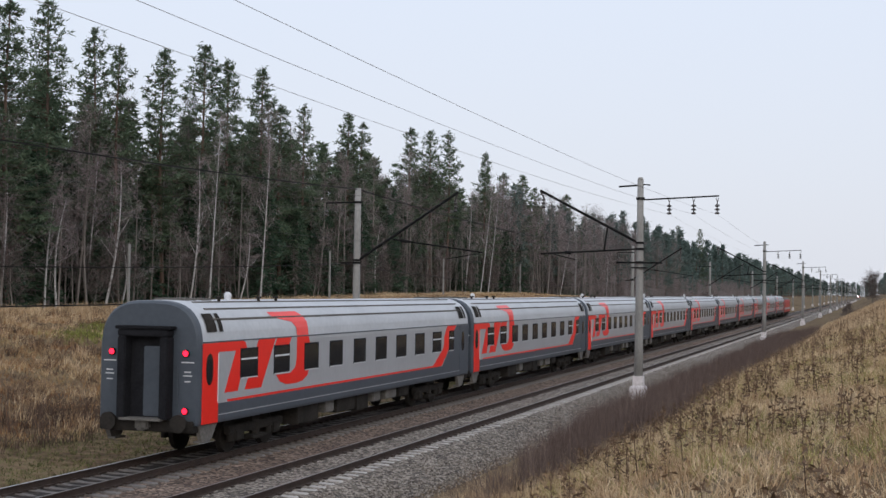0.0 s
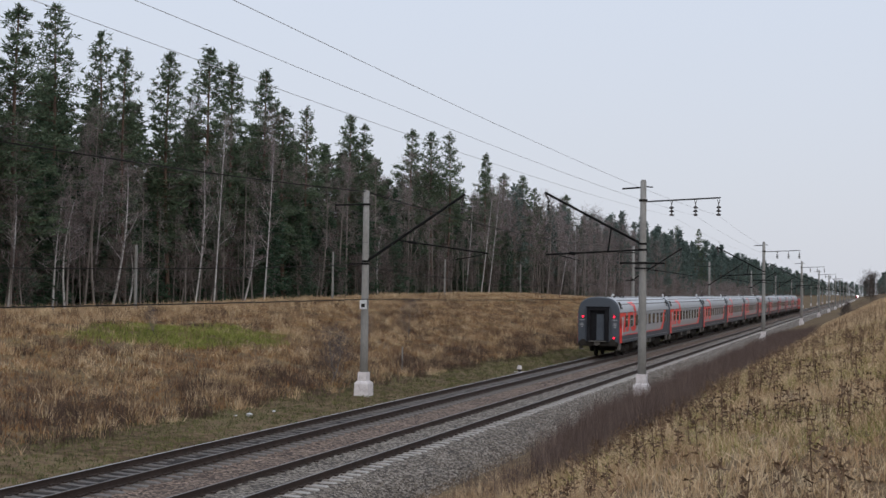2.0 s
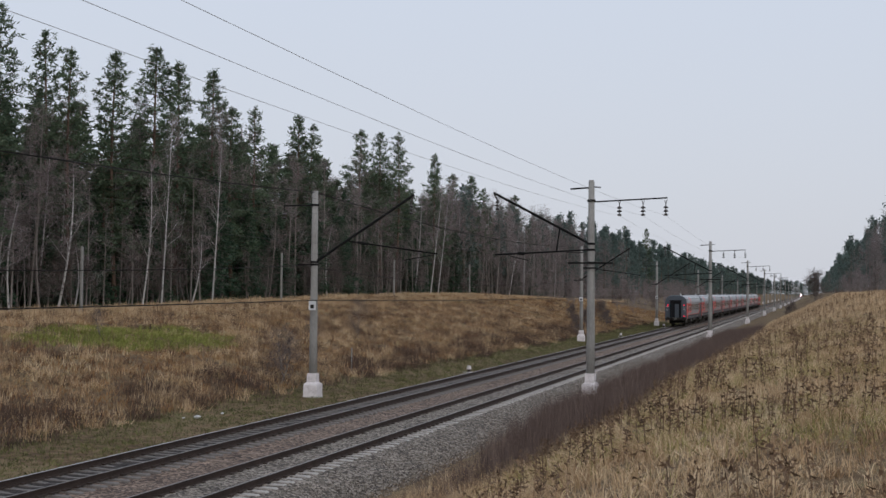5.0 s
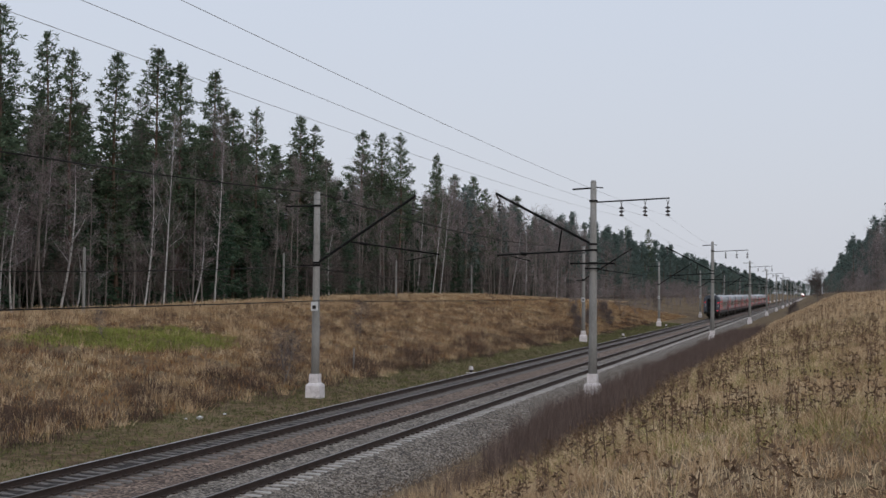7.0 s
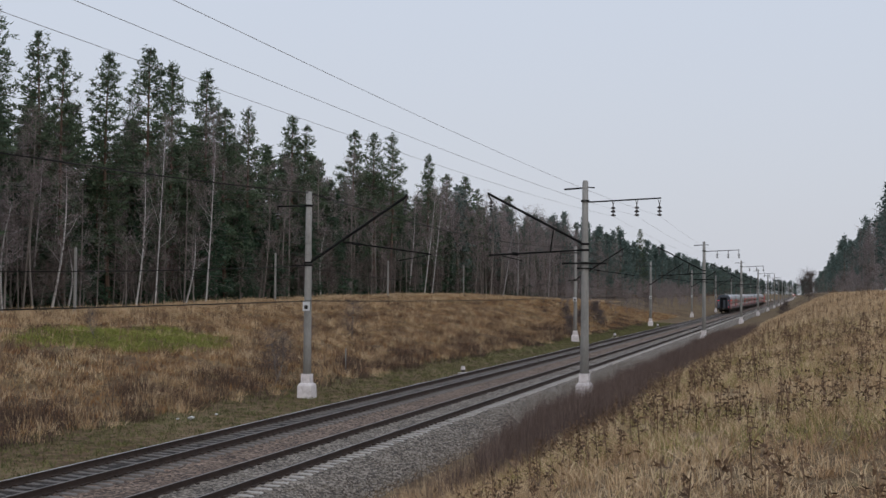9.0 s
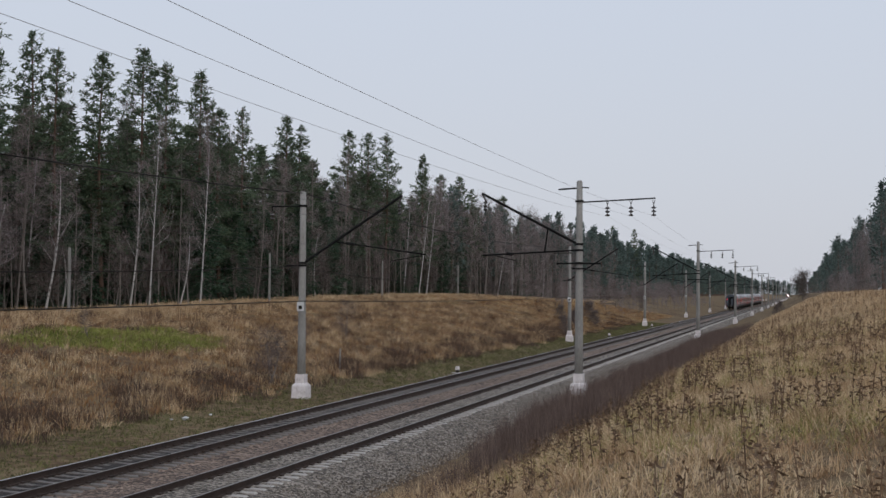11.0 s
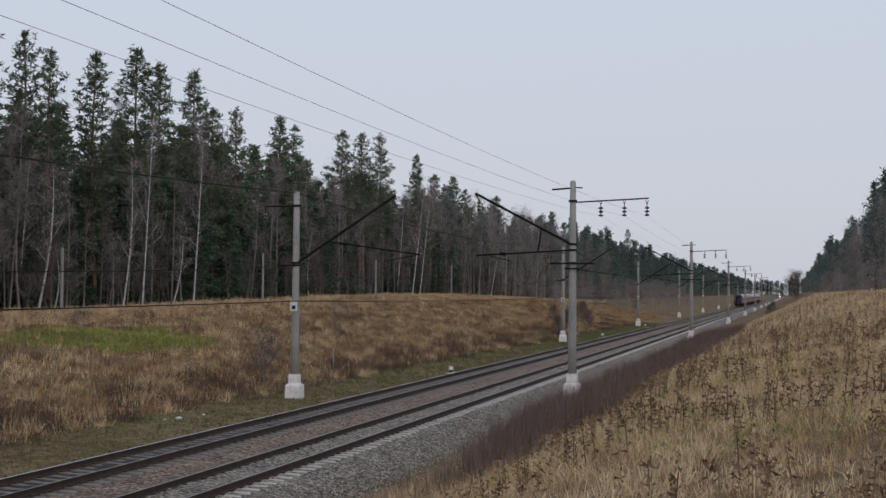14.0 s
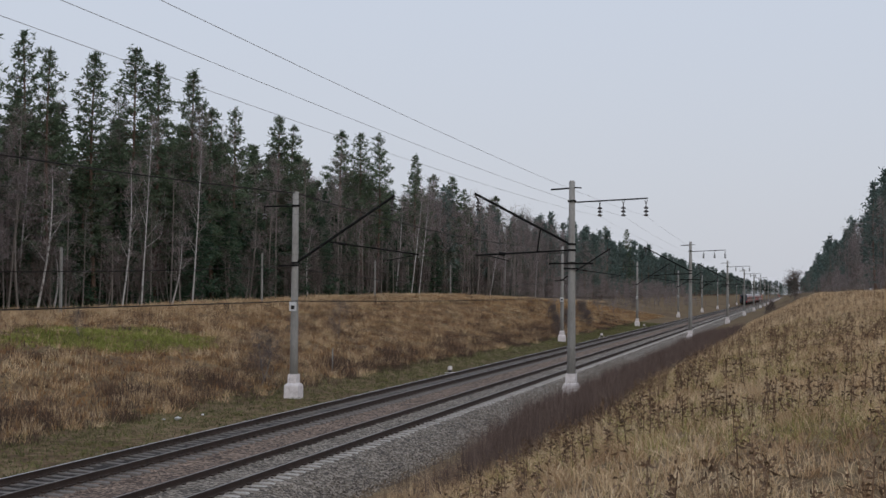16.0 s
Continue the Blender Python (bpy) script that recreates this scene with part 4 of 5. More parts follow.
def bare_meshes(seed, h=17.0, radius=0.13, forks=12, fine=26, start=0.35, narrow=0.42, cheap=False):
    """A leafless tree: wood of the trunk and limbs, and the fine twigs."""
    rg = np.random.RandomState(seed)
    wood, twigs = Heap(), Heap()
    bend = rg.uniform(-0.6, 0.6, 2)
    axis = lambda z: np.array([bend[0] * math.sin(z / h * 2.2), bend[1] * math.sin(z / h * 2.9), z])
    zs = np.linspace(-0.3, h, 4 if cheap else 10)
    tube(wood, [axis(z) for z in zs], [radius * (1 - 0.93 * max(z, 0) / h) + 0.012 for z in zs], 4 if cheap else 7)
    c = []
    for k in range(forks):
        u = start + (0.95 - start) * (k + rg.uniform(0, 1)) / forks
        o, a = axis(h * u), rg.uniform(0, 6.28)
        l = h * 0.3 * (1.15 - u) * rg.uniform(0.6, 1.2) + 0.4
        tip = o + np.array([math.cos(a) * l * narrow, math.sin(a) * l * narrow, l * rg.uniform(0.6, 0.95)])
        mid = (o + tip) / 2 + rg.normal(size=3) * 0.06 * l + np.array([math.cos(a), math.sin(a), 0]) * 0.1 * l
        tube(wood, [o, mid, tip], [radius * 0.38 * (1.2 - u), radius * 0.2 * (1.2 - u), 0.008], 3)
        for i in range(fine):
            f = rg.uniform(0.3, 1.0)
            c.append(o * (1 - f) ** 2 + mid * 2 * f * (1 - f) + tip * f ** 2)
    for i in range(fine):
        c.append(axis(h * rg.uniform(0.75, 1.0)))
    sprays(twigs, c, 3, 1.0 if cheap else 0.85, 0.02 if cheap else 0.013, rg, 0.75)
    return wood, twigs


def tree(name, label, meshes, mats, at, scale=1.0, turn=0.0, lean=0.0, group="", crown_name="crown", wide=None):
    ob = thing(name, label, "tree", group)
    put("trunk", meshes[0], ob)
    put(crown_name, meshes[1], ob)
    x, y = at
    ob.matrix_basis = pose(x, y, float(ground_z(x, y)) - 0.05, 0, lean, 0) @ pose(0, 0, 0, 0, 0, turn)
    w = scale if wide is None else wide
    ob.scale = (w, w, scale)
    return ob


PINES = [pine_meshes(10 + k, 22.0, s, w) for k, (s, w) in enumerate(((0.26, 3.1), (0.38, 3.2), (0.22, 2.9), (0.32, 3.4), (0.28, 2.8), (0.2, 3.3)))]
DENSE_PINES = [pine_meshes(24 + k, 22.0, s, w, 0.68, 5) for k, (s, w) in enumerate(((0.14, 3.5), (0.2, 3.8), (0.1, 3.3)))]
BACK_PINES = [pine_meshes(16 + k, 22.0, s, 3.2, 0.95, 4, False, 3.8, (0.7, 0.14), False, 6) for k, s in enumerate((0.14, 0.24, 0.2))]
SPRUCES = [pine_meshes(30 + k, 12.0, 0.05, 2.3, 0.5, 5, True, 6.0) for k in range(3)]
BIRCHES = [bare_meshes(50 + k, 17.0, 0.095, 14, 26, 0.28, 0.5) for k in range(5)]
SHRUBS = [bare_meshes(70 + k, 4.2, 0.035, 16, 9, 0.08, 0.6) for k in range(3)]
THICK_SHRUBS = [bare_meshes(80 + k, 4.2, 0.035, 30, 22, 0.03, 0.8) for k in range(2)]
TREE_MESHES = {"pine": [(w.mesh("pine_trunk", M["pine_bark"]), c.mesh("pine_crown", M["needle"])) for w, c in PINES],
               "back_pine": [(w.mesh("pine_trunk", M["pine_bark"]), c.mesh("pine_crown", M["needle"])) for w, c in BACK_PINES],
               "dense_pine": [(w.mesh("pine_trunk", M["pine_bark"]), c.mesh("pine_crown", M["needle"])) for w, c in DENSE_PINES],
               "spruce": [(w.mesh("spruce_trunk", M["grey_bark"]), c.mesh("spruce_crown", M["spruce"])) for w, c in SPRUCES],
               "birch": [(w.mesh("birch_trunk", M["birch_bark"]), c.mesh("birch_twigs", M["twig"])) for w, c in BIRCHES],
               "aspen": [(w.mesh("bare_trunk", M["grey_bark"]), c.mesh("bare_twigs", M["twig"])) for w, c in BIRCHES[1:4]],
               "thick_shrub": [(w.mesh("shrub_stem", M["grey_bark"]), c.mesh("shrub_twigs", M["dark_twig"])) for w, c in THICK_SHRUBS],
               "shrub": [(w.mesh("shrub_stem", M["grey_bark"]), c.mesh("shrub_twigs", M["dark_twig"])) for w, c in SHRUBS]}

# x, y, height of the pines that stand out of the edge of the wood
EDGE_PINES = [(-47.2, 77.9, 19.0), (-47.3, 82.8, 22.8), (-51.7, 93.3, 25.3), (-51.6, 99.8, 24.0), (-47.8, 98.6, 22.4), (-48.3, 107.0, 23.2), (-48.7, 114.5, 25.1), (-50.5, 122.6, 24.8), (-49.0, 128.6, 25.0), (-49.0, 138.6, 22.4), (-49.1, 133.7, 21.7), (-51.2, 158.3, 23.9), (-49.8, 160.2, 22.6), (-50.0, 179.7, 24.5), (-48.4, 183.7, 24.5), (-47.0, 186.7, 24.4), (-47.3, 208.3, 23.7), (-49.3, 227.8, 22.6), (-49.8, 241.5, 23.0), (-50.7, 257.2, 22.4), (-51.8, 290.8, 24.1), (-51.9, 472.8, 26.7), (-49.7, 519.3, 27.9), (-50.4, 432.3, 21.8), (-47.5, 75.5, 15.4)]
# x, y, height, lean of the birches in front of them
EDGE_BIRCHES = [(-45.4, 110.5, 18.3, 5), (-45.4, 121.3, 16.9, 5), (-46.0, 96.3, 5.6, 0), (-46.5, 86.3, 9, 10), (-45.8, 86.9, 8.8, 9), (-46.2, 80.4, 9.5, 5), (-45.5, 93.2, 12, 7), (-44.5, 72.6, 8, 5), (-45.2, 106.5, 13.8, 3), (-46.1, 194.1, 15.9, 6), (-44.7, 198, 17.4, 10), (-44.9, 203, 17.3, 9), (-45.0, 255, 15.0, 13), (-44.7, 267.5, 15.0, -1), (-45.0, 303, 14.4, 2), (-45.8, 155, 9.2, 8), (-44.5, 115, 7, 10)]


def wood_left():
    rg = random.Random(11)
    labels = {"dense_pine": "broad pine with dense dark green crown", "back_pine": "pine with dark green crown inside the wood", "pine": "tall Scots pine with bare lower trunk and green crown", "spruce": "dark green young spruce at the edge of the wood",
              "birch": "leafless birch with white trunk and fine twigs", "aspen": "leafless grey tree with thin brown twigs", "shrub": "leafless brown shrub at the edge of the wood"}

    def stand(kind, x, y, h, lean=0.0, wide=None):
        base = {"pine": 22.0, "dense_pine": 22.0, "back_pine": 22.0, "spruce": 12.0, "birch": 17.0, "aspen": 17.0, "shrub": 4.2}[kind]
        name = {"pine": "pine_tree", "dense_pine": "pine_tree", "back_pine": "pine_tree", "spruce": "spruce_tree", "birch": "birch_tree", "aspen": "bare_tree", "shrub": "shrub"}[kind]
        tree(name, labels[kind], rg.choice(TREE_MESHES[kind]), None, (x, y), h / base, rg.uniform(0, 360), lean, "trees of the pine wood",
             "crown" if kind in ("pine", "spruce", "back_pine", "dense_pine") else "bare_crown", wide)

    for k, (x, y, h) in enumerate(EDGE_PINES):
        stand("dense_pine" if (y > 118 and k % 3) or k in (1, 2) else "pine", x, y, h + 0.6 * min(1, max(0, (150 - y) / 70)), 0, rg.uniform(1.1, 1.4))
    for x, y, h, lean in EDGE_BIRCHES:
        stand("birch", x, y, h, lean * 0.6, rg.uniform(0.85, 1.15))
    # filling behind and between
    y = 58.0
    while y < 330:
        if rg.random() < 0.6:
            stand(rg.choice(("pine", "dense_pine")), rg.uniform(-54, -49), y + rg.uniform(-2, 2), rg.uniform(13, 19.5), 0, rg.uniform(0.8, 1.05))
        stand("back_pine", rg.uniform(-60, -54), y + rg.uniform(-2, 2), rg.uniform(16, 21), 0, rg.uniform(1.0, 1.3))
        if y < 230:
            stand("back_pine", rg.uniform(-58, -51), y + rg.uniform(-2, 2), rg.uniform(16, 20.5), 0, rg.uniform(1.0, 1.3))
        if rg.random() < 0.5:
            stand("aspen", rg.uniform(-50, -46), y + rg.uniform(-2, 2), rg.uniform(17, 21), rg.uniform(-3, 3), rg.uniform(1.1, 1.5))
        for _ in range(2 if y < 100 else 1):
            if rg.random() < 0.6:
                stand(rg.choice(("birch", "aspen", "aspen", "aspen", "aspen")), rg.uniform(-52, -46), y + rg.uniform(-2, 2), rg.uniform(9, 19), rg.uniform(-4, 4), rg.uniform(0.8, 1.1))
        for _ in range(2 if rg.random() < 0.5 else 1):
            stand("spruce", rg.uniform(-51, -46.5), y + rg.uniform(-2, 2), rg.uniform(5, 15), 0, rg.uniform(0.9, 1.4))
        for _ in range(2):
            if rg.random() < 0.7:
                stand("shrub", rg.uniform(-48, -44), y + rg.uniform(-2, 2), rg.uniform(2.0, 5.5))
        y += 4.6


def far_pieces(fine):
    """Cheaper trees for the joined woods in the distance."""
    grade = (1.05, 3, False, 2.8, (0.75, 0.15)) if fine else (1.4, 2, False, 1.8, (1.1, 0.26))
    return [pine_meshes(90 + k, 21.0, 0.1 + 0.06 * (k % 3), 3.0, *grade, False, 4) for k in range(4)]


def joined(name, label, pieces, places, mats):
    """Many trees in two meshes, wood and crowns, of one thing."""
    ob = thing(name, label, "trees", kind="stuff")
    rg = np.random.RandomState(4)
    for which, (nm, mat) in enumerate(zip(("trunks", "crowns"), mats)):
        vs, ts, n = [], [], 0
        rr = np.random.RandomState(8)
        arr = [p[which].arrays() for p in pieces]
        for x, y, s in places:
            v, t = arr[rr.randint(len(arr))]
            a = rr.uniform(0, 6.28)
            w = s * rr.uniform(0.9, 1.25)
            q = np.stack([(v[:, 0] * math.cos(a) - v[:, 1] * math.sin(a)) * w + x, (v[:, 0] * math.sin(a) + v[:, 1] * math.cos(a)) * w + y, v[:, 2] * s + float(ground_z(x, y))], -1)
            vs.append(q), ts.append(t + n)
            n += len(v)
        put(nm, fast_mesh(nm, np.concatenate(vs), np.concatenate(ts), mat), ob)
    return ob


def far_woods():
    rg = random.Random(21)
    pieces, finer = far_pieces(False), far_pieces(True)
    bare = [bare_meshes(120 + k, 17.0, 0.13, 10, 10, 0.25, 0.5, True) for k in range(3)]
    # behind the near edge, and on along the line
    low = [pine_meshes(140 + k, 11.0, 0.03, 2.4, 1.1, 2, True, 1.8, (1.0, 0.26), False, 4) for k in range(3)]
    thicket = [bare_meshes(150 + k, 7.0, 0.05, 11, 6, 0.05, 0.55, True) for k in range(3)]
    p = [(rg.uniform(-62, -50), y, rg.uniform(0.5, 1.2)) for y in np.arange(48, 340, 1.1)] + [(rg.uniform(-90, -74), y, rg.uniform(0.9, 1.5)) for y in np.arange(40, 340, 1.3)]
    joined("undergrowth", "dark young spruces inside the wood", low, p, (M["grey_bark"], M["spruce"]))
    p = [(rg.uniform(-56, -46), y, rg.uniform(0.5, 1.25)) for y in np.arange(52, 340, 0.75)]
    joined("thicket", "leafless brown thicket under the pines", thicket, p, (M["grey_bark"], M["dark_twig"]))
    p = [(rg.uniform(-105, -72), y, rg.uniform(0.75, 0.95)) for y in np.arange(50, 340, 2.6)]
    joined("back_of_the_wood", "dense dark green pine wood behind its edge", pieces, p, (M["pine_bark"], M["needle"]))
    p = []
    y = 330.0
    while y < 1900:
        for k in range(4):
            p.append((rg.uniform(-54, -45) if k < 2 else rg.uniform(-72, -52), y + rg.uniform(-3, 3), rg.uniform(0.78, 1.12)))
        y += 3.6 + y / 90
    p += [(rg.uniform(-52, -46), rg.uniform(225, 335), rg.uniform(0.8, 1.05)) for _ in range(22)]
    # far_needle carries the painted haze in all the distant woods
    joined("mid_pine_wood", "pine wood along the railway with haze in its needle colour", finer, [q for q in p if q[1] < 430], (M["pine_bark"], M["far_needle"]))
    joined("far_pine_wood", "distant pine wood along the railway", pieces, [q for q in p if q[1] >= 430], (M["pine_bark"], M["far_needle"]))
    p = [(rg.uniform(-47, -39), y + rg.uniform(-2, 2), rg.uniform(0.4, 1.1)) for y in np.arange(250, 700, 1.6)]
    p += [(rg.uniform(-30, -13), y + rg.uniform(-3, 3), rg.uniform(0.2, 0.55)) for y in np.arange(205, 480, 1.5)]
    joined("thicket", "leafless brown thicket along the far wood", thicket, p, (M["grey_bark"], M["twig"]))
    p = [(rg.uniform(-54, -44.5), y + rg.uniform(-2, 2), rg.uniform(0.5, 1.0)) for y in np.arange(165, 215, 1.6)] + [(rg.uniform(-52, -44), y + rg.uniform(-2, 2), rg.uniform(0.75, 1.25)) for y in np.arange(215, 420, 1.3)] + [(rg.uniform(-50, -44.5), y, rg.uniform(0.4, 0.9)) for y in np.arange(60, 120, 2.2)]
    joined("bare_wood", "leafless brown birches and alders", bare, p, (M["grey_bark"], M["twig"]))
    # the line bends away and a wood closes the view
    p = [(rg.uniform(-75, 75), rg.uniform(2010, 2200), rg.uniform(0.8, 1.2)) for _ in range(170)]
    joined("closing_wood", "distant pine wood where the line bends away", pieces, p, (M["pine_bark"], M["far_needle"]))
    # the wood on the other side
    p, q = [], []
    y = 185.0
    while y < 1900:
        for k in range(4):
            (p if rg.random() < (0.4 if k < 2 and y < 360 else 0.6) else q).append(((27 + rg.uniform(0, 5)) if k < 2 else 30 + rg.uniform(0, 24), y + rg.uniform(-3, 3), rg.uniform(0.72, 0.98)))
        y += 3.4 + y / 90
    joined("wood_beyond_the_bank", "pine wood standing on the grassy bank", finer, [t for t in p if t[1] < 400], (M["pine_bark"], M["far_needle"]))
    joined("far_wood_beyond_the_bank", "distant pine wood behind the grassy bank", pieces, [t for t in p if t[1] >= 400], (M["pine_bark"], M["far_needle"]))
    p = [(rg.uniform(19, 34), y + rg.uniform(-2, 2), rg.uniform(0.3, 0.62)) for y in np.arange(140, 330, 1.3)]
    joined("thicket", "leafless brown thicket in front of the wood", thicket, p, (M["grey_bark"], M["twig"]))
    joined("bare_wood", "leafless brown trees on the grassy bank", bare, q, (M["grey_bark"], M["twig"]))


wood_left()
far_woods()


def blades(roots, n, height, lean, width, spread, rg, curved=False):
    """Grass: n thin blades from each root."""
    r = np.repeat(np.asarray(roots, float), n, axis=0)
    m = len(r)
    r[:, :2] += rg.normal(size=(m, 2)) * spread
    a, b = rg.uniform(0, 6.283, m), rg.uniform(0, 6.283, m)
    h = height * rg.uniform(0.45, 1.2, m) * (1 + 0.45 * np.clip(wave(r[:, 0], r[:, 1], 0.55, 61), -1, 1))
    l = lean * np.abs(rg.normal(size=m)) * h + 0.02
    w = width * rg.uniform(0.6, 1.3, m)
    side = np.stack([np.cos(b) * w, np.sin(b) * w, np.zeros(m)], -1)
    out = np.stack([np.cos(a) * l, np.sin(a) * l, np.zeros(m)], -1)
    up = np.zeros((m, 3))
    up[:, 2] = h
    r[:, 2] -= 0.03
    tip = r + up + out
    if not curved:
        return np.stack([r - side, r + side, tip], 1).reshape(-1, 3), np.arange(m * 3).reshape(-1, 3)
    mid = r + up * 0.62 + out * 0.3
    tip = r + up * 0.92 + out * 1.15
    v = np.stack([r - side, r + side, mid - side * 0.8, mid + side * 0.8, tip], 1).reshape(-1, 3)
    i = np.arange(m)[:, None] * 5
    t = np.concatenate([i + [0, 1, 3], i + [0, 3, 2], i + [2, 3, 4]], 1).reshape(-1, 3)
    return v, t


def weeds(roots, height, rg, leaves=9):
    """Dead stalks with shrivelled leaves and a seed head."""
    heap = Heap()
    r = np.asarray(roots, float)
    m = len(r)
    h = height * rg.uniform(0.6, 1.25, m)
    lean = rg.normal(size=(m, 2)) * 0.09 * h[:, None]
    tip = r + np.concatenate([lean, h[:, None]], 1)
    b = rg.uniform(0, 6.283, m)
    s = np.stack([np.cos(b), np.sin(b), np.zeros(m)], -1) * 0.007
    v = np.stack([r - s, r + s, tip + s * 0.6, tip - s * 0.6], 1).reshape(-1, 3)
    i = np.arange(m)[:, None] * 4
    heap.add(v, np.concatenate([i + [0, 1, 2], i + [0, 2, 3]], 1))
    f = rg.uniform(0.25, 1.0, (m, leaves, 1))
    c = (r[:, None] * (1 - f) + tip[:, None] * f).reshape(-1, 3)
    d = rg.normal(size=(len(c), 3))
    d[:, 2] *= 0.6
    d /= np.linalg.norm(d, axis=1)[:, None]
    q = np.cross(d, rg.normal(size=(len(c), 3)))
    q /= np.linalg.norm(q, axis=1)[:, None] + 1e-9
    ln = rg.uniform(0.03, 0.105, (len(c), 1))
    heap.add(np.stack([c, c + d * ln * 0.5 + q * ln * 0.3, c + d * ln, ], 1), np.arange(len(c) * 3))
    c = np.repeat(tip, 5, axis=0) + rg.normal(size=(m * 5, 3)) * [0.018, 0.018, 0.05]
    d = rg.normal(size=(len(c), 3)) * 0.011
    heap.add(np.stack([c - d, c + d, c + np.roll(d, 1, 1) + [0, 0, 0.03]], 1), np.arange(len(c) * 3))
    return heap.arrays()


def scatter(x0, x1, y0, y1, density, rg, keep=None):
    n = int((x1 - x0) * (y1 - y0) * density)
    x, y = rg.uniform(x0, x1, n), rg.uniform(y0, y1, n)
    if keep is not None:
        k = keep(x, y, rg)
        x, y = x[k], y[k]
    return np.stack([x, y, ground_z(x, y)], -1)


def stuff(name, label, arrays, mat, category="grass"):
    tagged(new(name, fast_mesh(name, arrays[0], arrays[1], mat)), label, category, kind="stuff")


def join_arrays(*parts):
    v, t, n = [], [], 0
    for a, b in parts:
        v.append(a), t.append(b + n)
        n += len(a)
    return np.concatenate(v), np.concatenate(t)


def grass():
    rg = np.random.RandomState(77)
    # the bank beside the camera
    view = lambda x, y, r: x < 15.0 + 0.12 * y
    thick = lambda x, y, r: (x < 15.0 + 0.12 * y) & (r.uniform(-0.7, 1.4, len(x)) < wave(x, y, 3.5, 5) * 0.6 + 1.0)
    near = scatter(8.1, 19, 7.5, 42, 27, rg, thick)
    mid = scatter(8.5, 25, 42, 85, 12, rg, thick)
    far = scatter(8.8, 36, 85, 190, 4.0, rg, view)
    stuff("bank_grass", "long straw-coloured dead grass on the bank", join_arrays(
        blades(near, 15, 0.2, 1.0, 0.004, 0.09, rg, True), blades(mid, 10, 0.28, 0.9, 0.009, 0.13, rg), blades(far, 8, 0.3, 0.7, 0.018, 0.2, rg)), M["dry_grass"])
    patchy = lambda x, y, r: (x < 15.0 + 0.12 * y) & (r.uniform(-0.2, 1.5, len(x)) < wave(x, y, 5, 9))
    low = scatter(7.5, 19, 7.5, 70, 24, rg, patchy)
    stuff("green_grass", "low olive green grass between the straw", blades(low, 14, 0.22, 1.2, 0.006, 0.1, rg), M["olive_grass"])
    clumped = lambda x, y, r: (x < 15.0 + 0.12 * y) & (r.uniform(0.0, 1.3, len(x)) < wave(x, y, 1.3, 13) * 1.7 - 0.75)
    stuff("dead_weeds", "brown dried weed stalks on the bank", join_arrays(
        weeds(scatter(8.4, 19, 9, 48, 26, rg, clumped), 0.46, rg, 15), weeds(scatter(9.2, 26, 48, 130, 12, rg, clumped), 0.46, rg, 10), weeds(scatter(8.6, 20, 9, 70, 0.9, rg, view), 0.42, rg, 12)), M["weed"], "weeds")
    # the brush along the foot of the bank
    ragged = lambda x, y, r: (x > 4.6 + 2.2 * np.clip((44 - y) / 20, 0, 1) + 0.5 * wave(x, y, 3, 21)) & (x < 8.7 + 0.5 * wave(x, y, 8, 22) + 0.5 * wave(x, y, 2.2, 23)) & (np.abs(x - 4.07) + np.abs((y - 60.1)) > 0.7) & (r.uniform(0, 1, len(x)) < np.clip((y - 23) / 7, 0.04, 1)) & (r.uniform(-1.1, 0.6, len(x)) < wave(x, y, 1.1, 24))
    roots = scatter(3.6, 10.0, 20, 150, 80, rg, ragged)
    roots, beyond = roots[roots[:, 1] < 70], roots[roots[:, 1] >= 70]
    stuff("brush", "dense purple-brown leafless brush at the foot of the bank", join_arrays(
        blades(roots, 4, 0.85, 0.2, 0.0055, 0.09, rg), blades(roots, 4, 0.6, 0.5, 0.005, 0.16, rg), blades(beyond, 3, 0.75, 0.25, 0.008, 0.12, rg), blades(beyond, 3, 0.5, 0.5, 0.008, 0.16, rg)), M["brush"], "brush")
    foot = scatter(4.0, 8.6, 17, 36, 22, rg, lambda x, y, r: (x > 5.2 + 0.5 * wave(x, y, 2, 25)) & (r.uniform(0, 1, len(x)) < np.clip((34 - y) / 8, 0, 1)))
    stuff("foot_grass", "straw-coloured dead grass at the foot of the bank", blades(foot, 12, 0.36, 0.8, 0.006, 0.1, rg), M["dry_grass"])
    # the far bank
    c = scatter(-40, -11.2, 26, 270, 6.0, rg, lambda x, y, r: (np.hypot((x + 25) / 4.5, (y - 69) / 9.5) > r.uniform(0.85, 1.2, len(x))))
    stuff("far_bank_grass", "rusty brown dead grass on the far bank", join_arrays(
        blades(c, 6, 0.3, 0.9, 0.02, 0.16, rg)), M["bank_grass"])
    tops = scatter(-46, -31, 30, 330, 3.0, rg)
    pale = scatter(-40, -11, 26, 270, 3.5, rg, lambda x, y, r: r.uniform(0, 1.2, len(x)) < wave(x, y, 2.6, 31))
    stuff("pale_grass", "pale straw tufts along the far bank", join_arrays(blades(tops, 7, 0.42, 0.4, 0.02, 0.18, rg), blades(pale, 7, 0.4, 0.7, 0.02, 0.2, rg)), M["dry_grass"])
    moss = scatter(-11.8, -6.5, 24, 220, 22, rg)
    lawn = scatter(-31, -19, 56, 82, 26, rg, lambda x, y, r: np.hypot((x + 25) / 4.5, (y - 69) / 9.5) < r.uniform(0.6, 1.2, len(x)))
    stuff("mossy_grass", "short mossy green grass beside the track", join_arrays(blades(moss, 6, 0.13, 0.8, 0.016, 0.12, rg)), M["green_grass"])
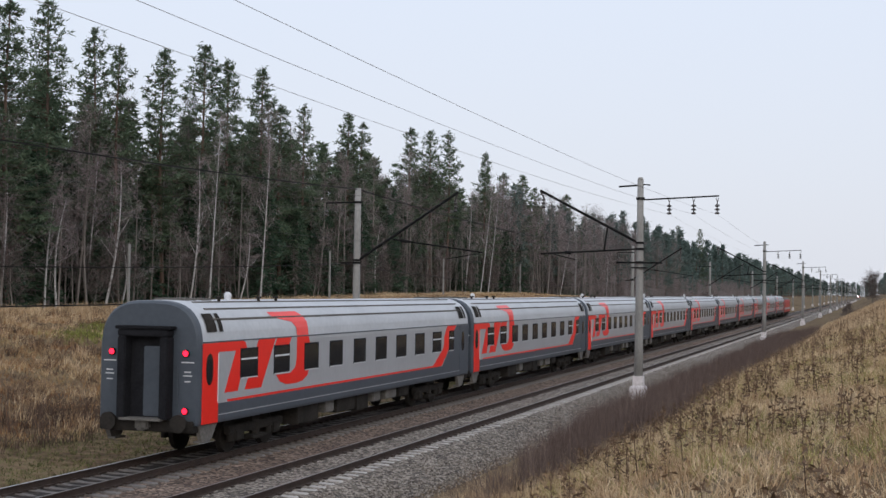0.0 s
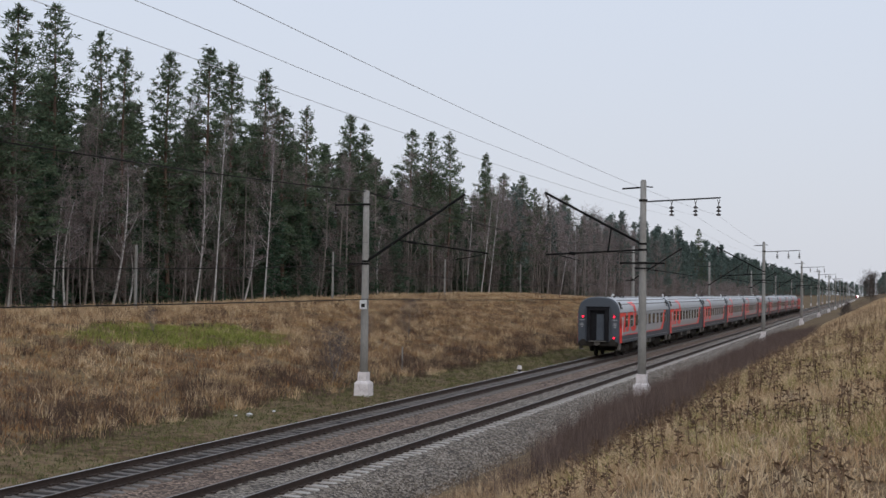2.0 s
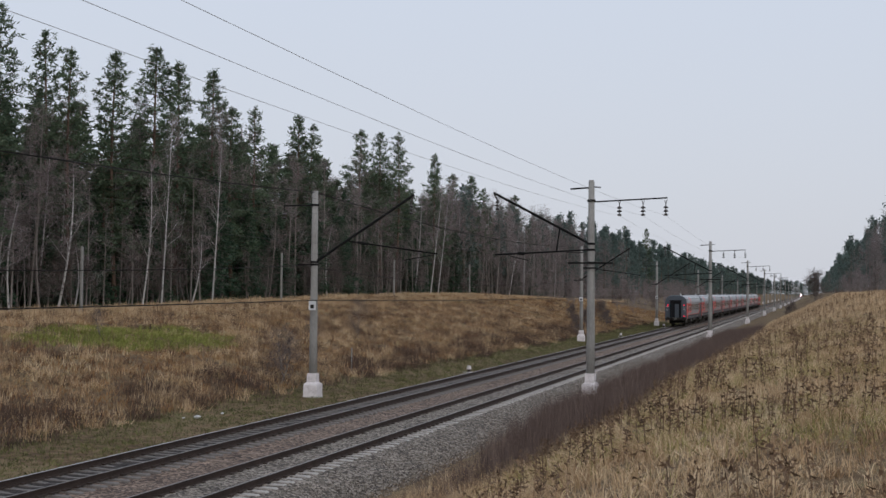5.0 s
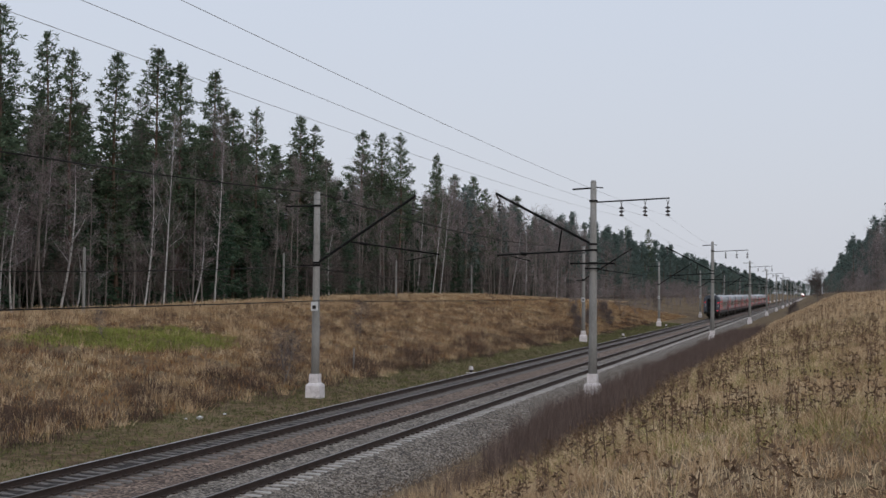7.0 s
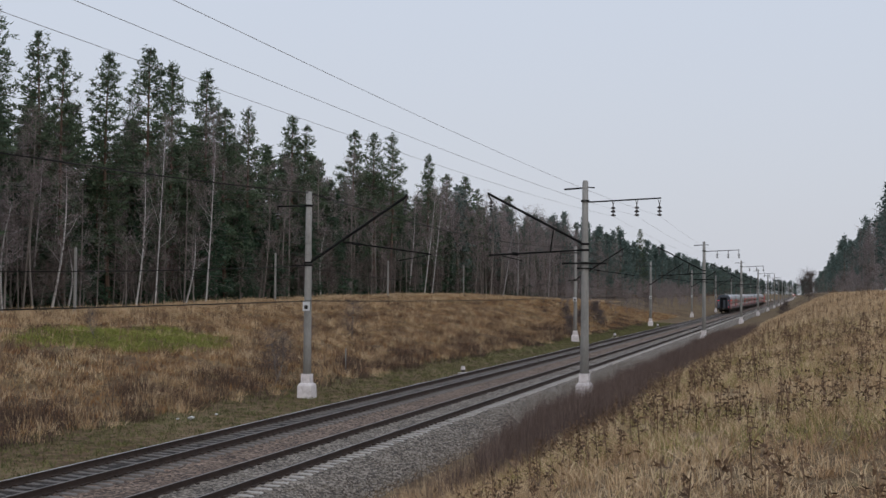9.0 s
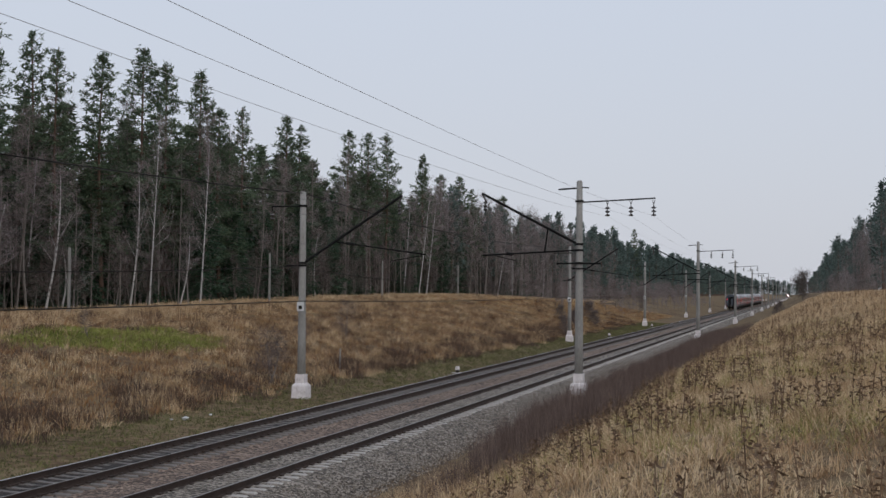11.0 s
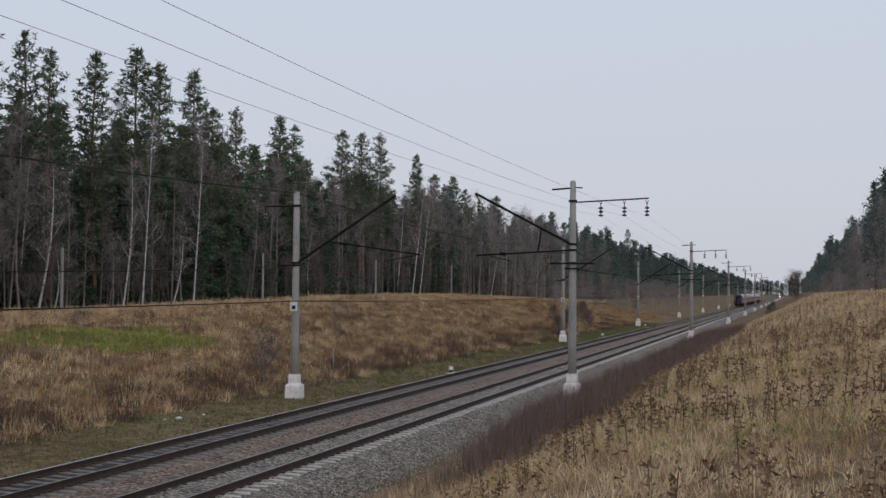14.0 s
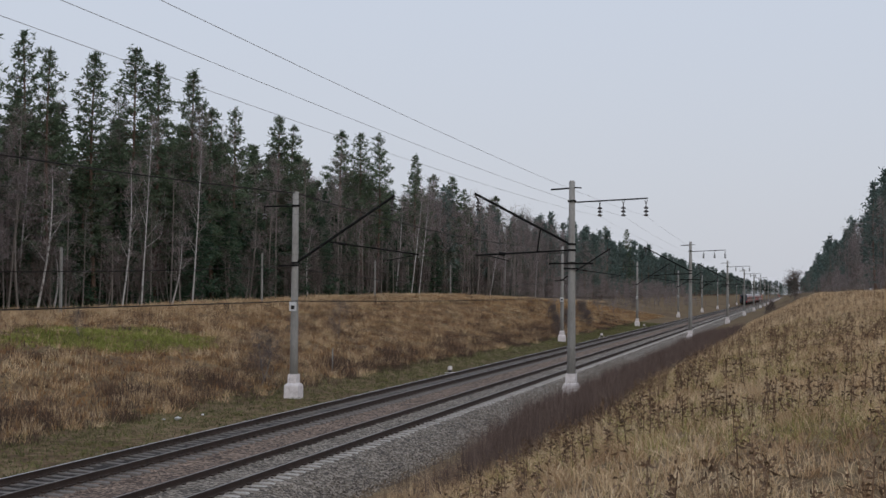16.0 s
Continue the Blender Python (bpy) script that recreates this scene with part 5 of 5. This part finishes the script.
    stuff("lawn", "bright green grass patch on the far bank", blades(lawn, 8, 0.24, 0.8, 0.025, 0.12, rg), M["lawn"])
    dark = scatter(-17, -9.6, 24, 210, 13, rg, lambda x, y, r: (r.uniform(-0.1, 1.1, len(x)) < wave(x, y, 4, 41) + 0.25) & (np.abs(x + 12.0) < 1.9 + wave(x, y, 6, 42)))
    some = scatter(-38, -13, 26, 230, 3.0, rg, lambda x, y, r: r.uniform(0.1, 1.1, len(x)) < wave(x, y, 2.4, 43))
    def clumps(x0, x1, y0, y1, density, each, size):
        c = np.repeat(scatter(x0, x1, y0, y1, density, rg, lambda x, y, r: np.hypot((x + 25) / 4.5, (y - 69) / 9.5) > 1.05), each, axis=0)
        c[:, :2] += rg.normal(size=(len(c), 2)) * size
        c[:, 2] = ground_z(c[:, 0], c[:, 1])
        return c

    lumps = clumps(-15.0, -10.8, 26, 150, 0.18, 18, 0.45)
    stuff("straw_tussocks", "pale straw tussocks scattered over the far bank", blades(clumps(-39, -10.5, 28, 160, 0.26, 9, 0.26), 7, 0.5, 0.7, 0.014, 0.1, rg), M["dry_grass"])
    stuff("brown_tussocks", "dark brown dead tussocks scattered over the far bank", blades(clumps(-39, -11, 28, 160, 0.26, 9, 0.3), 7, 0.45, 0.6, 0.015, 0.12, rg), M["weed"])
    stuff("far_brush", "dark brown dead brush along the ditch", join_arrays(blades(dark, 4, 0.55, 0.45, 0.014, 0.15, rg), blades(some, 14, 0.5, 0.5, 0.012, 0.2, rg), blades(lumps, 6, 0.95, 0.35, 0.009, 0.12, rg)), M["dark_brush"], "brush")
    stalks = lambda x, y, r: r.uniform(0.0, 1.3, len(x)) < wave(x, y, 3.6, 47) + 0.15
    stuff("far_weeds", "brown dried weed stalks on the far bank", weeds(scatter(-38, -12, 30, 170, 2.6, rg, stalks), 0.75, rg, 8), M["weed"], "weeds")


grass()


def stones():
    """Loose crushed stones on the nearest stretch of the bed."""
    rg = np.random.RandomState(91)
    n = 28000
    y = 18 + 80 * rg.uniform(0, 1, n) ** 1.5
    x = rg.uniform(0.9, 4.4, n)
    z = np.interp(x, [-2.75, -2.5, -1.5, -1.3, -0.85, 0.95, 1.7, 3.75, 4.3], [-0.245, -0.27, -0.27, -0.23, -0.205, -0.25, -0.26, -0.72, -0.3])
    z = np.maximum(z, np.where(x > 3.0, ground_z(x, y), -9))
    c = np.stack([x, y, z + 0.005], -1)
    r = rg.uniform(0.014, 0.04, (n, 1))
    corner = np.array([[-1, -0.8, -0.4], [1, -0.7, -0.3], [0.1, 1, -0.4], [-0.3, 0.1, 0.9], [0.5, 0.3, 0.7]])
    a = rg.uniform(0, 6.283, n)
    q = corner[None] * r[:, None] * rg.uniform(0.6, 1.3, (n, 5, 3))
    q = np.stack([q[..., 0] * np.cos(a)[:, None] - q[..., 1] * np.sin(a)[:, None], q[..., 0] * np.sin(a)[:, None] + q[..., 1] * np.cos(a)[:, None], q[..., 2]], -1)
    v = (c[:, None] + q).reshape(-1, 3)
    i = np.arange(n)[:, None] * 5
    t = np.concatenate([i + [0, 1, 3], i + [1, 4, 3], i + [1, 2, 4], i + [2, 3, 4], i + [2, 0, 3]], 1).reshape(-1, 3)
    stuff("loose_stones", "loose grey crushed stones beside the track", (v, t), M["stone"], "stones")


stones()


def small_things():
    # concrete posts of an old line along the top of the far bank
    bm = bmesh.new()
    loft(bm, [[(sx * w, sy * w, z) for sx, sy in ((-1, -1), (1, -1), (1, 1), (-1, 1))] for z, w in ((-0.4, 0.095), (5.2, 0.08), (5.3, 0.06))])
    me = bpy.data.meshes.new("post")
    bm.to_mesh(me)
    bm.free()
    me.materials.append(M["concrete"])
    for y in POST_Y:
        ob = tagged(new("concrete_post", me), "pale grey concrete post on top of the far bank", "post", "posts along the wood")
        ob.matrix_basis = pose(-42, y, float(ground_z(-42, y)))
    # marker stubs beside the far track
    for x, y, h in ((-7.2, 80.5, 0.45), (-7.3, 150.0, 0.5), (-7.4, 196.0, 0.5)):
        ob = thing("marker_stub", "small whitewashed marker post beside the track", "marker post", "marker posts")
        z = float(ground_z(x, y))
        part("post", rod(bmesh.new(), (0, 0, -0.2), (0, 0, h * 0.5), 0.1, None, 10), M["under"], ob)
        c = rod(bmesh.new(), (0, 0, h * 0.5), (0, 0, h), 0.16, 0.12, 12)
        part("cap", c, M["whitewash"], ob, "white cap")
        part("footing", box(bmesh.new(), -0.4, 0.3, -0.3, 0.3, -0.2, 0.05, 0.02), M["whitewash"], ob)
        ob.matrix_basis = pose(x, y, z)
    for x, y, h in ((-12.5, 73.0, 1.4),):
        ob = tagged(new("stake", None), "thin grey stake in the bank", "stake")
        part("rod", rod(bmesh.new(), (0, 0, -0.3), (0, 0, h), 0.05, 0.04, 8), M["concrete"], ob)
        ob.matrix_basis = pose(x, y, float(ground_z(x, y)))
    # single bushes
    rg = random.Random(31)
    for x, y, h, k in ((-11.8, 60.5, 2.6, 0), (-14, 66, 2.4, 1), (-20, 95, 3.0, 2), (-9.5, 133.5, 1.8, 1), (18, 150, 2.4, 0), (22, 165, 3.0, 2), (25, 172, 3.4, 1),
                       (-24, 205, 3.6, 0), (-20, 235, 4.0, 1), (-16, 250, 4.2, 2), (-22, 262, 4.5, 0), (-18, 280, 4.5, 1), (-28, 240, 4.5, 2), (-25.5, 66.5, 1.7, 0), (-19.5, 84.0, 2.2, 1)):
        tree("bush", "leafless brown bush standing in dead grass", TREE_MESHES["shrub"][k], None, (x, y), h / 4.2, rg.uniform(0, 360), 0, "bushes on the banks", "bare_crown", h / 3.4)
    for x, y, h in ((14.6, 205, 4.4), (10.8, 190, 1.5), (11.3, 197, 1.7), (-14.0, 165, 2.2), (-13.2, 178, 2.2), (-15.5, 187, 2.8), (-12.6, 150, 1.9), (-17, 172, 2.2)):
        tree("bush", "dense dark leafless bush on the grassy bank", TREE_MESHES["thick_shrub"][rg.randrange(2)], None, (x, y), h / 4.2, rg.uniform(0, 360), 0, "dense bushes on the banks", "bare_crown", h / 3.6)
    # scraps of pale litter beside the track
    for x, y, w in ((-9.3, 46.5, 0.28), (-9.1, 48.3, 0.16), (-9.6, 45.9, 0.14)):
        bm = bmesh.new()
        bmesh.ops.create_icosphere(bm, subdivisions=1, radius=w / 2)
        for v in bm.verts:
            v.co = Vector((v.co.x * rg.uniform(0.7, 1.3), v.co.y * rg.uniform(0.5, 1.2), v.co.z * rg.uniform(0.3, 0.7)))
        me = bpy.data.meshes.new("litter")
        bm.to_mesh(me)
        bm.free()
        me.materials.append(M["trim"])
        ob = tagged(new("litter", me), "crumpled white scrap of litter in mossy grass", "litter", "litter beside the track")
        ob.matrix_basis = pose(x, y, float(ground_z(x, y)) + 0.08)


POST_Y = (91.0, 131.3, 171.0, 212.3, 255.3, 298.0, 340.0)
small_things()


# ---- what moves ----
def motions():
    """The train draws away along the far track; another comes along the near one."""
    run = [(0.0, 31.4), (0.5, 45.9), (1.0, 60.6), (2.0, 90.5), (4.0, 150.5), (6.5, 226.5), (9.0, 303.5), (11.5, 381.0), (14.0, 458.0), (16.0, 519.5)]
    for k, c in enumerate(CARS):
        walk(c, [(t, pose(TRACKS[1], y + k * PITCH, 0)) for t, y in run])
    walk(LOCO, [(t, pose(TRACKS[1], y + 10 * PITCH + 0.3, 0)) for t, y in run])
    walk(COMING, [(0.0, pose(TRACKS[0], 1900, 0)), (6.5, pose(TRACKS[0], 1745, 0)), (11.5, pose(TRACKS[0], 1620, 0)), (16.0, pose(TRACKS[0], 1500, 0))])


motions()
